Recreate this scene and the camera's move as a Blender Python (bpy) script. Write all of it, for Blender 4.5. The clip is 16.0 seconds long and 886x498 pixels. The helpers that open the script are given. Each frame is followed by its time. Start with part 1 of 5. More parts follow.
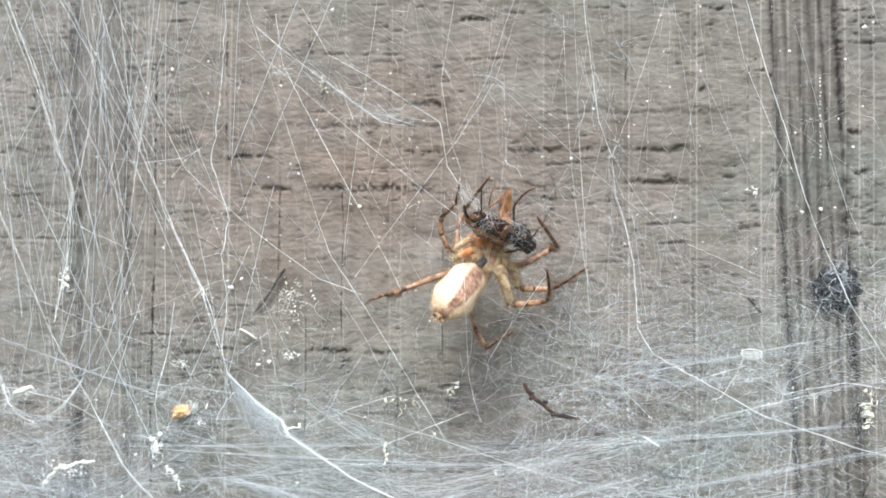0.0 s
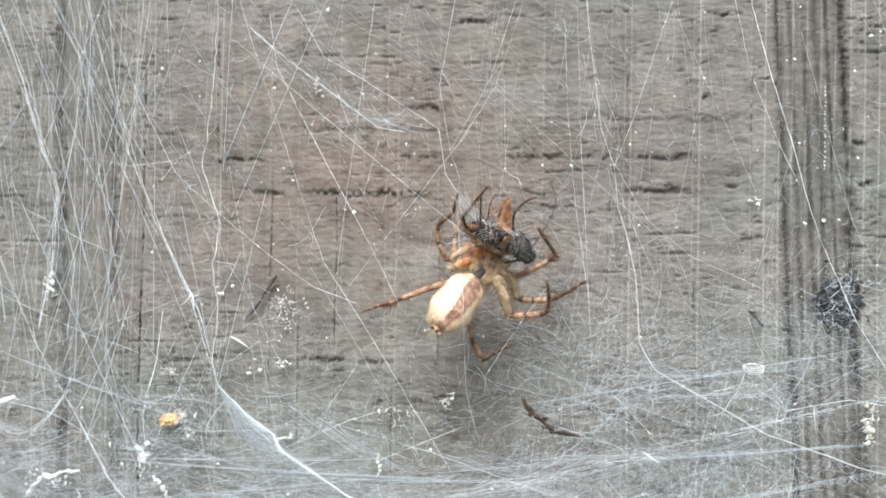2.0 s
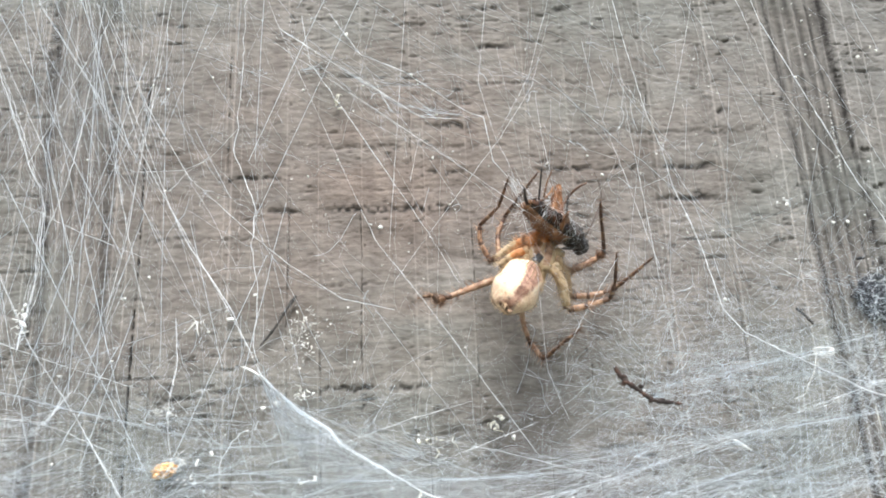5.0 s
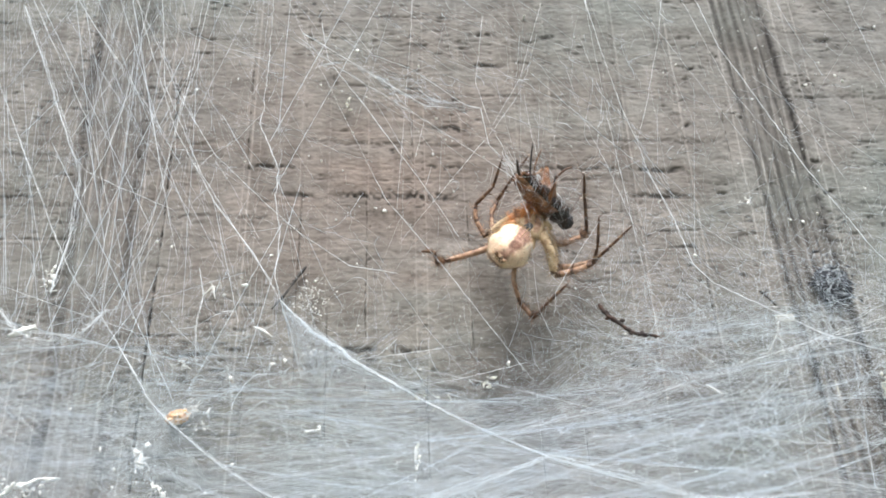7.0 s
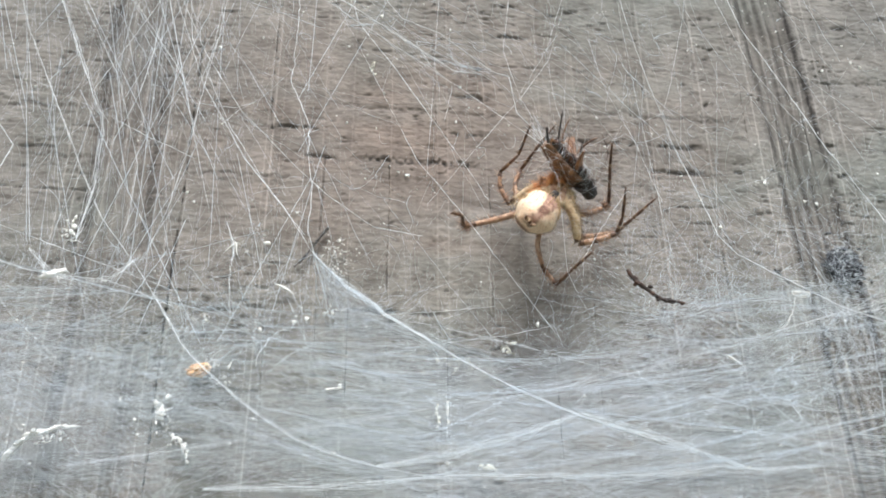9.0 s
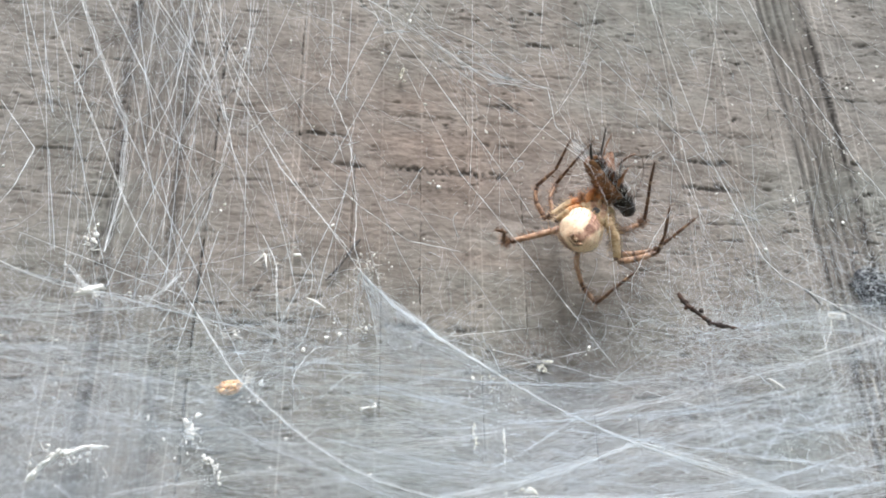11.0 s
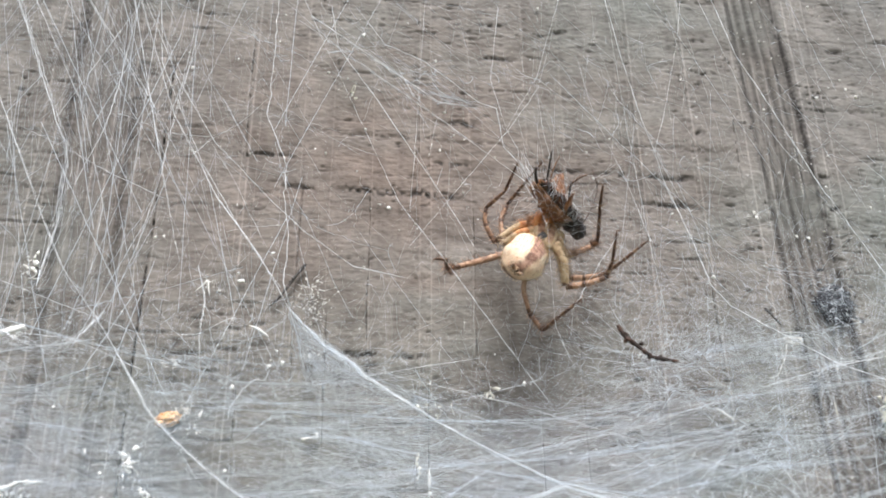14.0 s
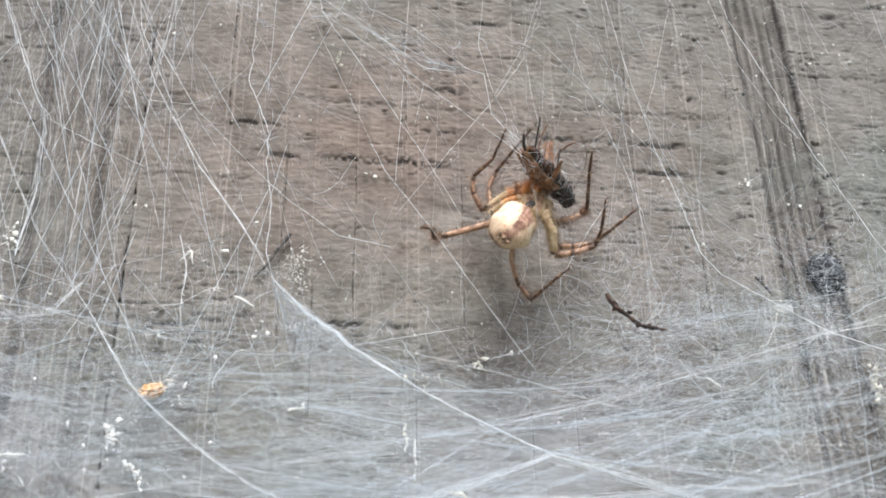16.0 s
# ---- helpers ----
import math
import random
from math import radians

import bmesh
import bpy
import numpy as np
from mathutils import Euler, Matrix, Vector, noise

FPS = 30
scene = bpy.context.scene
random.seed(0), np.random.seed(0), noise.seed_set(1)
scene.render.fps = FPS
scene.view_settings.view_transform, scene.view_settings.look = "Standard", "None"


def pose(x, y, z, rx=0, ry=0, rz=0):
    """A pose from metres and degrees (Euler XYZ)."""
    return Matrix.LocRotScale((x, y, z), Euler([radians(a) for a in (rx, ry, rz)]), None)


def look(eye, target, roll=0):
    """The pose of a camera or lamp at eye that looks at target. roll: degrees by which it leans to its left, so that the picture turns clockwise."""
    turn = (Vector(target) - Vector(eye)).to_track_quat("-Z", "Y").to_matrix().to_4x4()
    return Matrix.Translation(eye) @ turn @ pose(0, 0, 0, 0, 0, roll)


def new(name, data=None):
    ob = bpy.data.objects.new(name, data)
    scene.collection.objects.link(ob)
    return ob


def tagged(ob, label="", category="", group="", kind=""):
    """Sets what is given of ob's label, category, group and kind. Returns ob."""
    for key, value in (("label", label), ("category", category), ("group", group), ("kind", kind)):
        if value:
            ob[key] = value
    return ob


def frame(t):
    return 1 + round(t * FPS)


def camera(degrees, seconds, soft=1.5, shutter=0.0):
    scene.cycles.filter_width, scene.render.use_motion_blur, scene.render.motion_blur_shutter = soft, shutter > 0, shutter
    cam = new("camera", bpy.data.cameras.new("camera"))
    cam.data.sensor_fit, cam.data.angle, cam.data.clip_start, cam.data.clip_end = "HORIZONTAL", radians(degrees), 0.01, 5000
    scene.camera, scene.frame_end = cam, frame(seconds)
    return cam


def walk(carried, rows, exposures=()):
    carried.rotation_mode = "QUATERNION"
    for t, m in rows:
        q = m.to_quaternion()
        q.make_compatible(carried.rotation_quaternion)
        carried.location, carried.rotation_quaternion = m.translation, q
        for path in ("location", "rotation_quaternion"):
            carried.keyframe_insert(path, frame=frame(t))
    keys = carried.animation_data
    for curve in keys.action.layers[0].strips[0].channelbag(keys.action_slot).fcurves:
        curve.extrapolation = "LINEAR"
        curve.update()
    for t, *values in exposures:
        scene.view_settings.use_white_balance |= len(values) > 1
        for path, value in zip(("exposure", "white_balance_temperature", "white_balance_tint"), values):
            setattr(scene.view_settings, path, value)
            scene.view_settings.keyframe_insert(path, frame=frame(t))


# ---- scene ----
cam = camera(57.33, 16.0, soft=1.7)
PATH = [
    (0, (0.01297, -0.11338, -0.00482), (0.00965, -0.08358, -0.00394), 0.42),
    (0.5, (0.01159, -0.11000, -0.00419), (0.00892, -0.08013, -0.00338), 1.09),
    (1, (0.01070, -0.10871, -0.00311), (0.00803, -0.07883, -0.00242), 0.96),
    (1.5, (0.01157, -0.11092, -0.00266), (0.00883, -0.08105, -0.00197), 0.97),
    (2, (0.01147, -0.11108, -0.00253), (0.00861, -0.08122, -0.00195), 0.97),
    (2.5, (0.00858, -0.11000, -0.00337), (0.00611, -0.08011, -0.00281), 1.75),
    (3, (0.00570, -0.10836, -0.00539), (0.00410, -0.07842, -0.00424), 1.91),
    (3.5, (0.00175, -0.10524, -0.01021), (0.00107, -0.07536, -0.00758), 1.15),
    (4, (-0.00270, -0.10500, -0.01579), (-0.00263, -0.07531, -0.01148), -0.26),
    (4.2, (-0.00428, -0.10405, -0.01778), (-0.00395, -0.07448, -0.01272), -0.92),
    (6.3, (-0.01375, -0.09872, -0.04848), (-0.01059, -0.07170, -0.03583), -3.02),
    (6.5, (-0.01357, -0.10044, -0.04994), (-0.01087, -0.07341, -0.03720), -2.35),
    (7, (-0.01373, -0.10316, -0.04994), (-0.01103, -0.07613, -0.03722), -1.97),
    (7.5, (-0.01803, -0.10362, -0.05155), (-0.01498, -0.07658, -0.03892), -1.30),
    (8, (-0.01959, -0.10419, -0.05092), (-0.01643, -0.07720, -0.03823), -1.05),
    (8.5, (-0.01994, -0.10460, -0.05110), (-0.01677, -0.07754, -0.03853), -0.70),
    (9, (-0.01984, -0.10144, -0.05325), (-0.01630, -0.07436, -0.04084), -0.53),
    (9.2, (-0.02215, -0.09996, -0.05133), (-0.01798, -0.07285, -0.03919), -0.50),
    (11.3, (-0.02893, -0.09849, -0.04936), (-0.02407, -0.07149, -0.03724), -0.58),
    (11.5, (-0.02881, -0.09810, -0.04969), (-0.02394, -0.07104, -0.03768), -0.54),
    (12, (-0.02820, -0.09850, -0.04957), (-0.02344, -0.07142, -0.03757), -0.34),
    (12.5, (-0.02685, -0.09909, -0.04821), (-0.02216, -0.07207, -0.03605), -0.22),
    (13, (-0.02366, -0.10045, -0.04639), (-0.01932, -0.07331, -0.03437), -0.04),
    (13.5, (-0.02065, -0.10093, -0.04399), (-0.01632, -0.07368, -0.03221), -0.54),
    (14, (-0.02017, -0.10080, -0.04358), (-0.01582, -0.07345, -0.03206), -0.50),
    (14.5, (-0.02036, -0.10032, -0.04445), (-0.01593, -0.07290, -0.03311), -0.46),
    (15, (-0.02029, -0.09995, -0.04498), (-0.01583, -0.07250, -0.03372), -0.24),
    (15.5, (-0.01940, -0.09970, -0.04465), (-0.01492, -0.07217, -0.03360), -0.21),
    (16, (-0.01908, -0.09940, -0.04362), (-0.01446, -0.07172, -0.03300), -0.87),
]
walk(cam, [(t, look(eye, target, roll)) for t, eye, target, roll in PATH],
     [(0, 1.07, 6290, 6.7), (0.6, 1.01, 6290, 6.7), (3, 0.995, 6290, 6.7), (4, 1.055, 6290, 7.2), (6.5, 1.09, 6290, 8.7), (7.5, 0.94, 6310, 8.2), (8.2, 0.92, 6320, 8.2), (9.2, 0.94, 6330, 8.2), (11.5, 0.95, 6360, 10.7), (13, 0.89, 6380, 11.2), (16, 0.89, 6390, 11.2)])
# a small phone lens close up: a shallow depth of field round the spider
cam.data.dof.use_dof = True
cam.data.dof.focus_distance = 0.104
cam.data.dof.aperture_fstop = 56.0

# ---- world and light: an overcast sky before and above the wall ----
C = 0.01  # the lengths below are in centimetres
world = bpy.data.worlds.new("sky")
scene.world = world
world.use_nodes = True
wn = world.node_tree
sky = wn.nodes.new("ShaderNodeTexSky")
sky.sky_type, sky.sun_disc = "NISHITA", False
sky.sun_elevation, sky.sun_rotation = radians(54), radians(190)
sky.air_density, sky.dust_density, sky.ozone_density = 1.0, 4.0, 1.0
wn.links.new(sky.outputs["Color"], wn.nodes["Background"].inputs["Color"])
wn.nodes["Background"].inputs["Strength"].default_value = 0.095

sun_data = bpy.data.lights.new("sun", "SUN")
sun_data.energy, sun_data.angle, sun_data.color = 2.75, radians(30), (0.975, 0.985, 1.0)
sun = new("sun", sun_data)
sun.matrix_basis = look((-0.05, -1.0, 1.38), (0, 0, 0))


# ---- materials ----
def material(name):
    m = bpy.data.materials.new(name)
    m.use_nodes = True
    nt = m.node_tree
    return m, nt, nt.nodes["Principled BSDF"]


def mapped(nt, scale, source="Object"):
    co, mp = nt.nodes.new("ShaderNodeTexCoord"), nt.nodes.new("ShaderNodeMapping")
    mp.inputs["Scale"].default_value = scale
    nt.links.new(co.outputs[source], mp.inputs["Vector"])
    return mp.outputs["Vector"]


def grain(nt, scale, size=1.0, detail=5.0, rough=0.6, source="Object"):
    n = nt.nodes.new("ShaderNodeTexNoise")
    n.inputs["Scale"].default_value, n.inputs["Detail"].default_value = size, detail
    n.inputs["Roughness"].default_value = rough
    nt.links.new(mapped(nt, scale, source), n.inputs["Vector"])
    return n.outputs["Fac"]


def ramp(nt, fac, stops):
    r = nt.nodes.new("ShaderNodeValToRGB")
    e = r.color_ramp.elements
    while len(e) < len(stops):
        e.new(0.5)
    for el, (at, colour) in zip(e, stops):
        el.position = at
        el.color = (*colour, 1) if len(colour) == 3 else colour
    nt.links.new(fac, r.inputs["Fac"])
    return r.outputs["Color"]


def blend(nt, fac, a, b, mode="MIX"):
    m = nt.nodes.new("ShaderNodeMix")
    m.data_type, m.blend_type = "RGBA", mode
    for socket, value in ((m.inputs["Factor"], fac), (m.inputs["A"], a), (m.inputs["B"], b)):
        if isinstance(value, bpy.types.NodeSocket):
            nt.links.new(value, socket)
        elif isinstance(value, tuple):
            socket.default_value = (*value, 1)
        else:
            socket.default_value = value
    return m.outputs["Result"]


def maths(nt, op, a, b=0.0, clamp=False):
    m = nt.nodes.new("ShaderNodeMath")
    m.operation, m.use_clamp = op, clamp
    for socket, value in zip(m.inputs, (a, b)):
        if isinstance(value, bpy.types.NodeSocket):
            nt.links.new(value, socket)
        else:
            socket.default_value = value
    return m.outputs["Value"]


def relief(nt, bsdf, height, strength, distance):
    b = nt.nodes.new("ShaderNodeBump")
    b.inputs["Strength"].default_value, b.inputs["Distance"].default_value = strength, distance
    nt.links.new(height, b.inputs["Height"])
    nt.links.new(b.outputs["Normal"], bsdf.inputs["Normal"])


def mottled(name, colours, scale, rough=0.6, bump=0.3, bump_size=None, depth=0.0002):
    """A surface of two or three blended tones with a fine relief; scale in waves per metre."""
    m, nt, p = material(name)
    n = grain(nt, (scale,) * 3)
    stops = [(0.3 + 0.4 * i / (len(colours) - 1), c) for i, c in enumerate(colours)]
    nt.links.new(ramp(nt, n, stops), p.inputs["Base Color"])
    p.inputs["Roughness"].default_value = rough
    relief(nt, p, grain(nt, (bump_size or scale * 3,) * 3), bump, depth)
    return m


def weathered_wood():
    m, nt, p = material("weathered_wood")
    broad = grain(nt, (22, 22, 30), 1.0, 3.0)
    tone = ramp(nt, broad, [(0.32, (0.166, 0.164, 0.153)), (0.47, (0.192, 0.180, 0.163)), (0.62, (0.176, 0.184, 0.168))])
    br = nt.nodes.new("ShaderNodeAttribute")
    br.attribute_name = "brown"
    tone = blend(nt, br.outputs["Fac"], tone, (0.204, 0.160, 0.133))
    rows = grain(nt, (130, 60, 620), 1.0, 5.0, 0.60)
    tone = blend(nt, 1.0, tone, ramp(nt, rows, [(0.28, (0.84, 0.83, 0.82)), (0.5, (1.01, 1.01, 1.01)), (0.72, (1.09, 1.09, 1.10))]), "MULTIPLY")
    fibre = grain(nt, (420, 420, 1900), 1.0, 4.0, 0.65)
    tone = blend(nt, 1.0, tone, ramp(nt, fibre, [(0.25, (0.95, 0.945, 0.94)), (0.55, (1.0, 1.0, 1.0)), (0.8, (1.07, 1.07, 1.07))]), "MULTIPLY")
    spots = grain(nt, (270, 270, 400), 1.0, 6.0, 0.7)
    tone = blend(nt, 1.0, tone, ramp(nt, spots, [(0.3, (0.66, 0.65, 0.64)), (0.5, (1.0, 1.0, 1.0)), (0.7, (1.22, 1.22, 1.22))]), "MULTIPLY")
    blotch = grain(nt, (75, 75, 120), 1.0, 5.0, 0.65)
    tone = blend(nt, 1.0, tone, ramp(nt, blotch, [(0.3, (0.70, 0.69, 0.67)), (0.52, (1.0, 1.0, 1.0)), (0.72, (1.13, 1.13, 1.13))]), "MULTIPLY")
    # short dark dashes where fibres tore out, gathered in patches
    dash = grain(nt, (950, 400, 2500), 1.0, 4.0, 0.6)
    where = grain(nt, (160, 160, 420), 1.0, 3.0)
    dashes = maths(nt, "ADD", maths(nt, "MULTIPLY", dash, 1.0), maths(nt, "MULTIPLY", where, 0.45))
    tone = blend(nt, 1.0, tone, ramp(nt, dashes, [(0.51, (0.56, 0.54, 0.53)), (0.57, (0.91, 0.90, 0.89)), (0.66, (1.0, 1.0, 1.0)), (0.92, (1.09, 1.09, 1.09))]), "MULTIPLY")
    pores = grain(nt, (2300, 2300, 2600), 1.0, 2.0, 0.5)
    tone = blend(nt, 0.8, tone, ramp(nt, pores, [(0.26, (0.42, 0.40, 0.39)), (0.36, (1.0, 1.0, 1.0)), (0.66, (1.0, 1.0, 1.0)), (0.76, (1.25, 1.25, 1.25))]), "MULTIPLY")
    streak = grain(nt, (420, 200, 14), 1.0, 3.0)
    tone = blend(nt, 0.5, tone, ramp(nt, streak, [(0.35, (0.72, 0.71, 0.70)), (0.55, (1.05, 1.05, 1.05))]), "MULTIPLY")
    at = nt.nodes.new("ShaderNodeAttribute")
    at.attribute_name = "stain_and_shade"
    # dirt, torn places and the painted flank shade break up into small crumbs
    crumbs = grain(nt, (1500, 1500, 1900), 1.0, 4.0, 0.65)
    darkened = maths(nt, "MULTIPLY", at.outputs["Fac"], ramp(nt, crumbs, [(0.34, (0.52, 0.52, 0.52)), (0.54, (1.05, 1.05, 1.05))]), True)
    tone = blend(nt, darkened, tone, (0.022, 0.019, 0.017))
    nt.links.new(tone, p.inputs["Base Color"])
    p.inputs["Roughness"].default_value = 0.86
    p.inputs["Specular IOR Level"].default_value = 0.25
    relief(nt, p, maths(nt, "ADD", maths(nt, "ADD", maths(nt, "MULTIPLY", rows, 0.6), maths(nt, "MULTIPLY", fibre, 0.3)), maths(nt, "MULTIPLY", maths(nt, "ADD", spots, dashes), 1.0)), 0.36, 0.0003)
    return m


def silk(name, colour, through_part):
    m, nt, p = material(name)
    p.inputs["Base Color"].default_value = (*colour, 1)
    p.inputs["Roughness"].default_value = 0.45
    tr, mx = nt.nodes.new("ShaderNodeBsdfTranslucent"), nt.nodes.new("ShaderNodeMixShader")
    tr.inputs["Color"].default_value = (*colour, 1)
    mx.inputs["Fac"].default_value = through_part
    nt.links.new(p.outputs["BSDF"], mx.inputs[1])
    nt.links.new(tr.outputs["BSDF"], mx.inputs[2])
    nt.links.new(mx.outputs["Shader"], nt.nodes["Material Output"].inputs["Surface"])
    return m


def abdomen_skin():
    """Cream back with a brown leaf mark along the middle and a mottled brown belly; local z is the back, y the front."""
    m, nt, p = material("abdomen_skin")
    co, xyz = nt.nodes.new("ShaderNodeTexCoord"), nt.nodes.new("ShaderNodeSeparateXYZ")
    nt.links.new(co.outputs["Object"], xyz.inputs["Vector"])
    wob = maths(nt, "MULTIPLY", maths(nt, "SUBTRACT", grain(nt, (1300,) * 3, 1.0, 6.0, 0.7), 0.5), 0.0013)
    off = maths(nt, "ABSOLUTE", maths(nt, "ADD", maths(nt, "SUBTRACT", xyz.outputs["X"], 0.0002), wob))
    wide = maths(nt, "ADD", maths(nt, "MULTIPLY", maths(nt, "ABSOLUTE", maths(nt, "SUBTRACT", xyz.outputs["Y"], 0.0005)), -0.12), 0.00128)
    mark = maths(nt, "MULTIPLY", maths(nt, "SUBTRACT", wide, off), 3200.0, True)
    up = maths(nt, "MULTIPLY", maths(nt, "ADD", xyz.outputs["Z"], wob), 4000.0, True)
    mark = maths(nt, "MULTIPLY", mark, up)
    cream = ramp(nt, grain(nt, (1100,) * 3), [(0.3, (0.62, 0.40, 0.24)), (0.48, (0.82, 0.63, 0.44)), (0.7, (0.90, 0.77, 0.58))])
    brown = ramp(nt, grain(nt, (1500,) * 3), [(0.34, (0.17, 0.085, 0.06)), (0.5, (0.36, 0.20, 0.14)), (0.62, (0.53, 0.34, 0.25))])
    belly = ramp(nt, grain(nt, (1300,) * 3), [(0.35, (0.10, 0.05, 0.035)), (0.55, (0.30, 0.17, 0.115)), (0.7, (0.58, 0.43, 0.30))])
    freckle = ramp(nt, grain(nt, (3600,) * 3, 1.0, 2.0), [(0.30, (0.55, 0.42, 0.34)), (0.38, (1.0, 1.0, 1.0))])
    cream = blend(nt, 1.0, cream, freckle, "MULTIPLY")
    blush = maths(nt, "MULTIPLY", maths(nt, "ADD", maths(nt, "SUBTRACT", -0.0026, xyz.outputs["Y"]), wob), 420.0, True)
    cream = blend(nt, maths(nt, "MULTIPLY", blush, 0.4), cream, (0.66, 0.40, 0.26))
    low = maths(nt, "MULTIPLY", maths(nt, "SUBTRACT", maths(nt, "MULTIPLY", wob, 1.2), maths(nt, "ADD", xyz.outputs["Z"], 0.0011)), 2500.0, True)
    tone = blend(nt, low, blend(nt, mark, cream, brown), belly)
    rear = maths(nt, "MULTIPLY", maths(nt, "SUBTRACT", maths(nt, "SUBTRACT", -0.0044, xyz.outputs["Y"]), maths(nt, "MULTIPLY", wob, 1.0)), 3000.0, True)
    tone = blend(nt, rear, tone, belly)
    front = maths(nt, "MULTIPLY", maths(nt, "ADD", maths(nt, "SUBTRACT", xyz.outputs["Y"], 0.0038), maths(nt, "MULTIPLY", wob, 1.5)), 1800.0, True)
    tone = blend(nt, front, tone, ramp(nt, grain(nt, (2500,) * 3), [(0.35, (0.03, 0.028, 0.028)), (0.65, (0.14, 0.12, 0.11))]))
    nt.links.new(tone, p.inputs["Base Color"])
    p.inputs["Roughness"].default_value = 0.55
    p.inputs["Subsurface Weight"].default_value = 0.12
    p.inputs["Subsurface Radius"].default_value = (0.0008, 0.0005, 0.0003)
    relief(nt, p, grain(nt, (4200,) * 3, 1.0, 3.0), 0.45, 0.00012)
    return m


WOOD = weathered_wood()
SILK = silk("silk", (0.90, 0.925, 0.935), 0.4)
FINE_SILK = silk("fine_silk", (0.81, 0.868, 0.912), 0.45)
ABDOMEN = abdomen_skin()
TAN = mottled("tan_cuticle", [(0.08, 0.035, 0.02), (0.36, 0.20, 0.115), (0.58, 0.41, 0.28)], 1300, 0.5, 0.4)
ORANGE = mottled("orange_cuticle", [(0.34, 0.11, 0.03), (0.62, 0.26, 0.09), (0.76, 0.48, 0.24)], 1300, 0.45, 0.4)
PALE = mottled("pale_cuticle", [(0.26, 0.15, 0.08), (0.56, 0.41, 0.24), (0.74, 0.60, 0.41)], 1200, 0.5, 0.3)
BROWNISH = mottled("brownish_cuticle", [(0.045, 0.025, 0.015), (0.20, 0.11, 0.06), (0.46, 0.32, 0.20)], 1300, 0.55, 0.4)
BAND = mottled("dark_band_cuticle", [(0.035, 0.018, 0.010), (0.10, 0.05, 0.028), (0.17, 0.09, 0.05)], 1400, 0.5, 0.4)
RUST = mottled("rust_cuticle", [(0.12, 0.055, 0.03), (0.42, 0.24, 0.14), (0.64, 0.46, 0.32)], 1700, 0.5, 0.4)
GREY = mottled("grey_cuticle", [(0.03, 0.028, 0.028), (0.08, 0.075, 0.07), (0.2, 0.18, 0.16)], 1500, 0.5, 0.4)
BLACK = mottled("black_chitin", [(0.008, 0.008, 0.009), (0.020, 0.015, 0.012), (0.075, 0.045, 0.03)], 1300, 0.42, 0.8)
BROWN = mottled("brown_chitin", [(0.04, 0.017, 0.008), (0.19, 0.085, 0.034), (0.38, 0.19, 0.08)], 1000, 0.35, 0.8)
DARK_BROWN = mottled("dark_chitin", [(0.008, 0.006, 0.006), (0.022, 0.013, 0.010), (0.11, 0.05, 0.025)], 700, 0.24, 0.7)
HUSK = mottled("husk", [(0.46, 0.19, 0.05), (0.78, 0.43, 0.16), (0.88, 0.63, 0.33)], 700, 0.6, 0.6)
FLAKE = mottled("pale_flake", [(0.62, 0.60, 0.54), (0.82, 0.81, 0.76), (0.90, 0.90, 0.88)], 900, 0.7, 0.5)
CLUMP = mottled("yellowish_fluff", [(0.52, 0.49, 0.38), (0.76, 0.74, 0.63), (0.87, 0.86, 0.80)], 900, 0.8, 0.6)
BARK = mottled("dark_bark", [(0.010, 0.007, 0.006), (0.032, 0.018, 0.013), (0.13, 0.06, 0.035)], 1200, 0.75, 0.7)
DARK_FIBRE = mottled("dark_fibre", [(0.010, 0.011, 0.014), (0.026, 0.028, 0.033), (0.075, 0.078, 0.086)], 900, 0.8, 0.7)
WING = mottled("brown_wing", [(0.055, 0.022, 0.009), (0.21, 0.09, 0.034), (0.42, 0.21, 0.09)], 900, 0.38, 0.8)
GREY_BARK = mottled("grey_bark", [(0.02, 0.018, 0.016), (0.055, 0.05, 0.045), (0.11, 0.10, 0.09)], 900, 0.8, 0.7)


# ---- mesh helpers ----
def mesh_of(name, verts, faces, mats, index=None, smooth=True):
    """A mesh from arrays of places in centimetres."""
    me = bpy.data.meshes.new(name)
    if isinstance(faces, np.ndarray):
        me.vertices.add(len(verts)), me.loops.add(faces.size), me.polygons.add(len(faces))
        me.vertices.foreach_set("co", (np.asarray(verts, float) * C).astype(np.float32).ravel())
        me.loops.foreach_set("vertex_index", faces.astype(np.int32).ravel())
        me.polygons.foreach_set("loop_start", np.arange(0, faces.size, faces.shape[1], dtype=np.int32))
        me.update(calc_edges=True)
    else:
        me.from_pydata((np.asarray(verts, float) * C).tolist(), [], [list(map(int, f)) for f in faces])
    for m in mats if isinstance(mats, (list, tuple)) else [mats]:
        me.materials.append(m)
    if index is not None:
        me.polygons.foreach_set("material_index", np.asarray(index, np.int32))
    me.polygons.foreach_set("use_smooth", np.full(len(me.polygons), smooth))
    me.update()
    return me


def thing(name, base, label, category, group="", kind=""):
    ob = new(name)
    ob.empty_display_size = 0.003
    ob.location = Vector(base) * C
    return tagged(ob, label, category, group, kind)


def part(name, me, parent, label=""):
    ob = new(name, me)
    ob.parent = parent
    if parent.parent is None:
        ob.matrix_parent_inverse = Matrix.Translation(parent.location).inverted()
    return tagged(ob, label) if label else ob


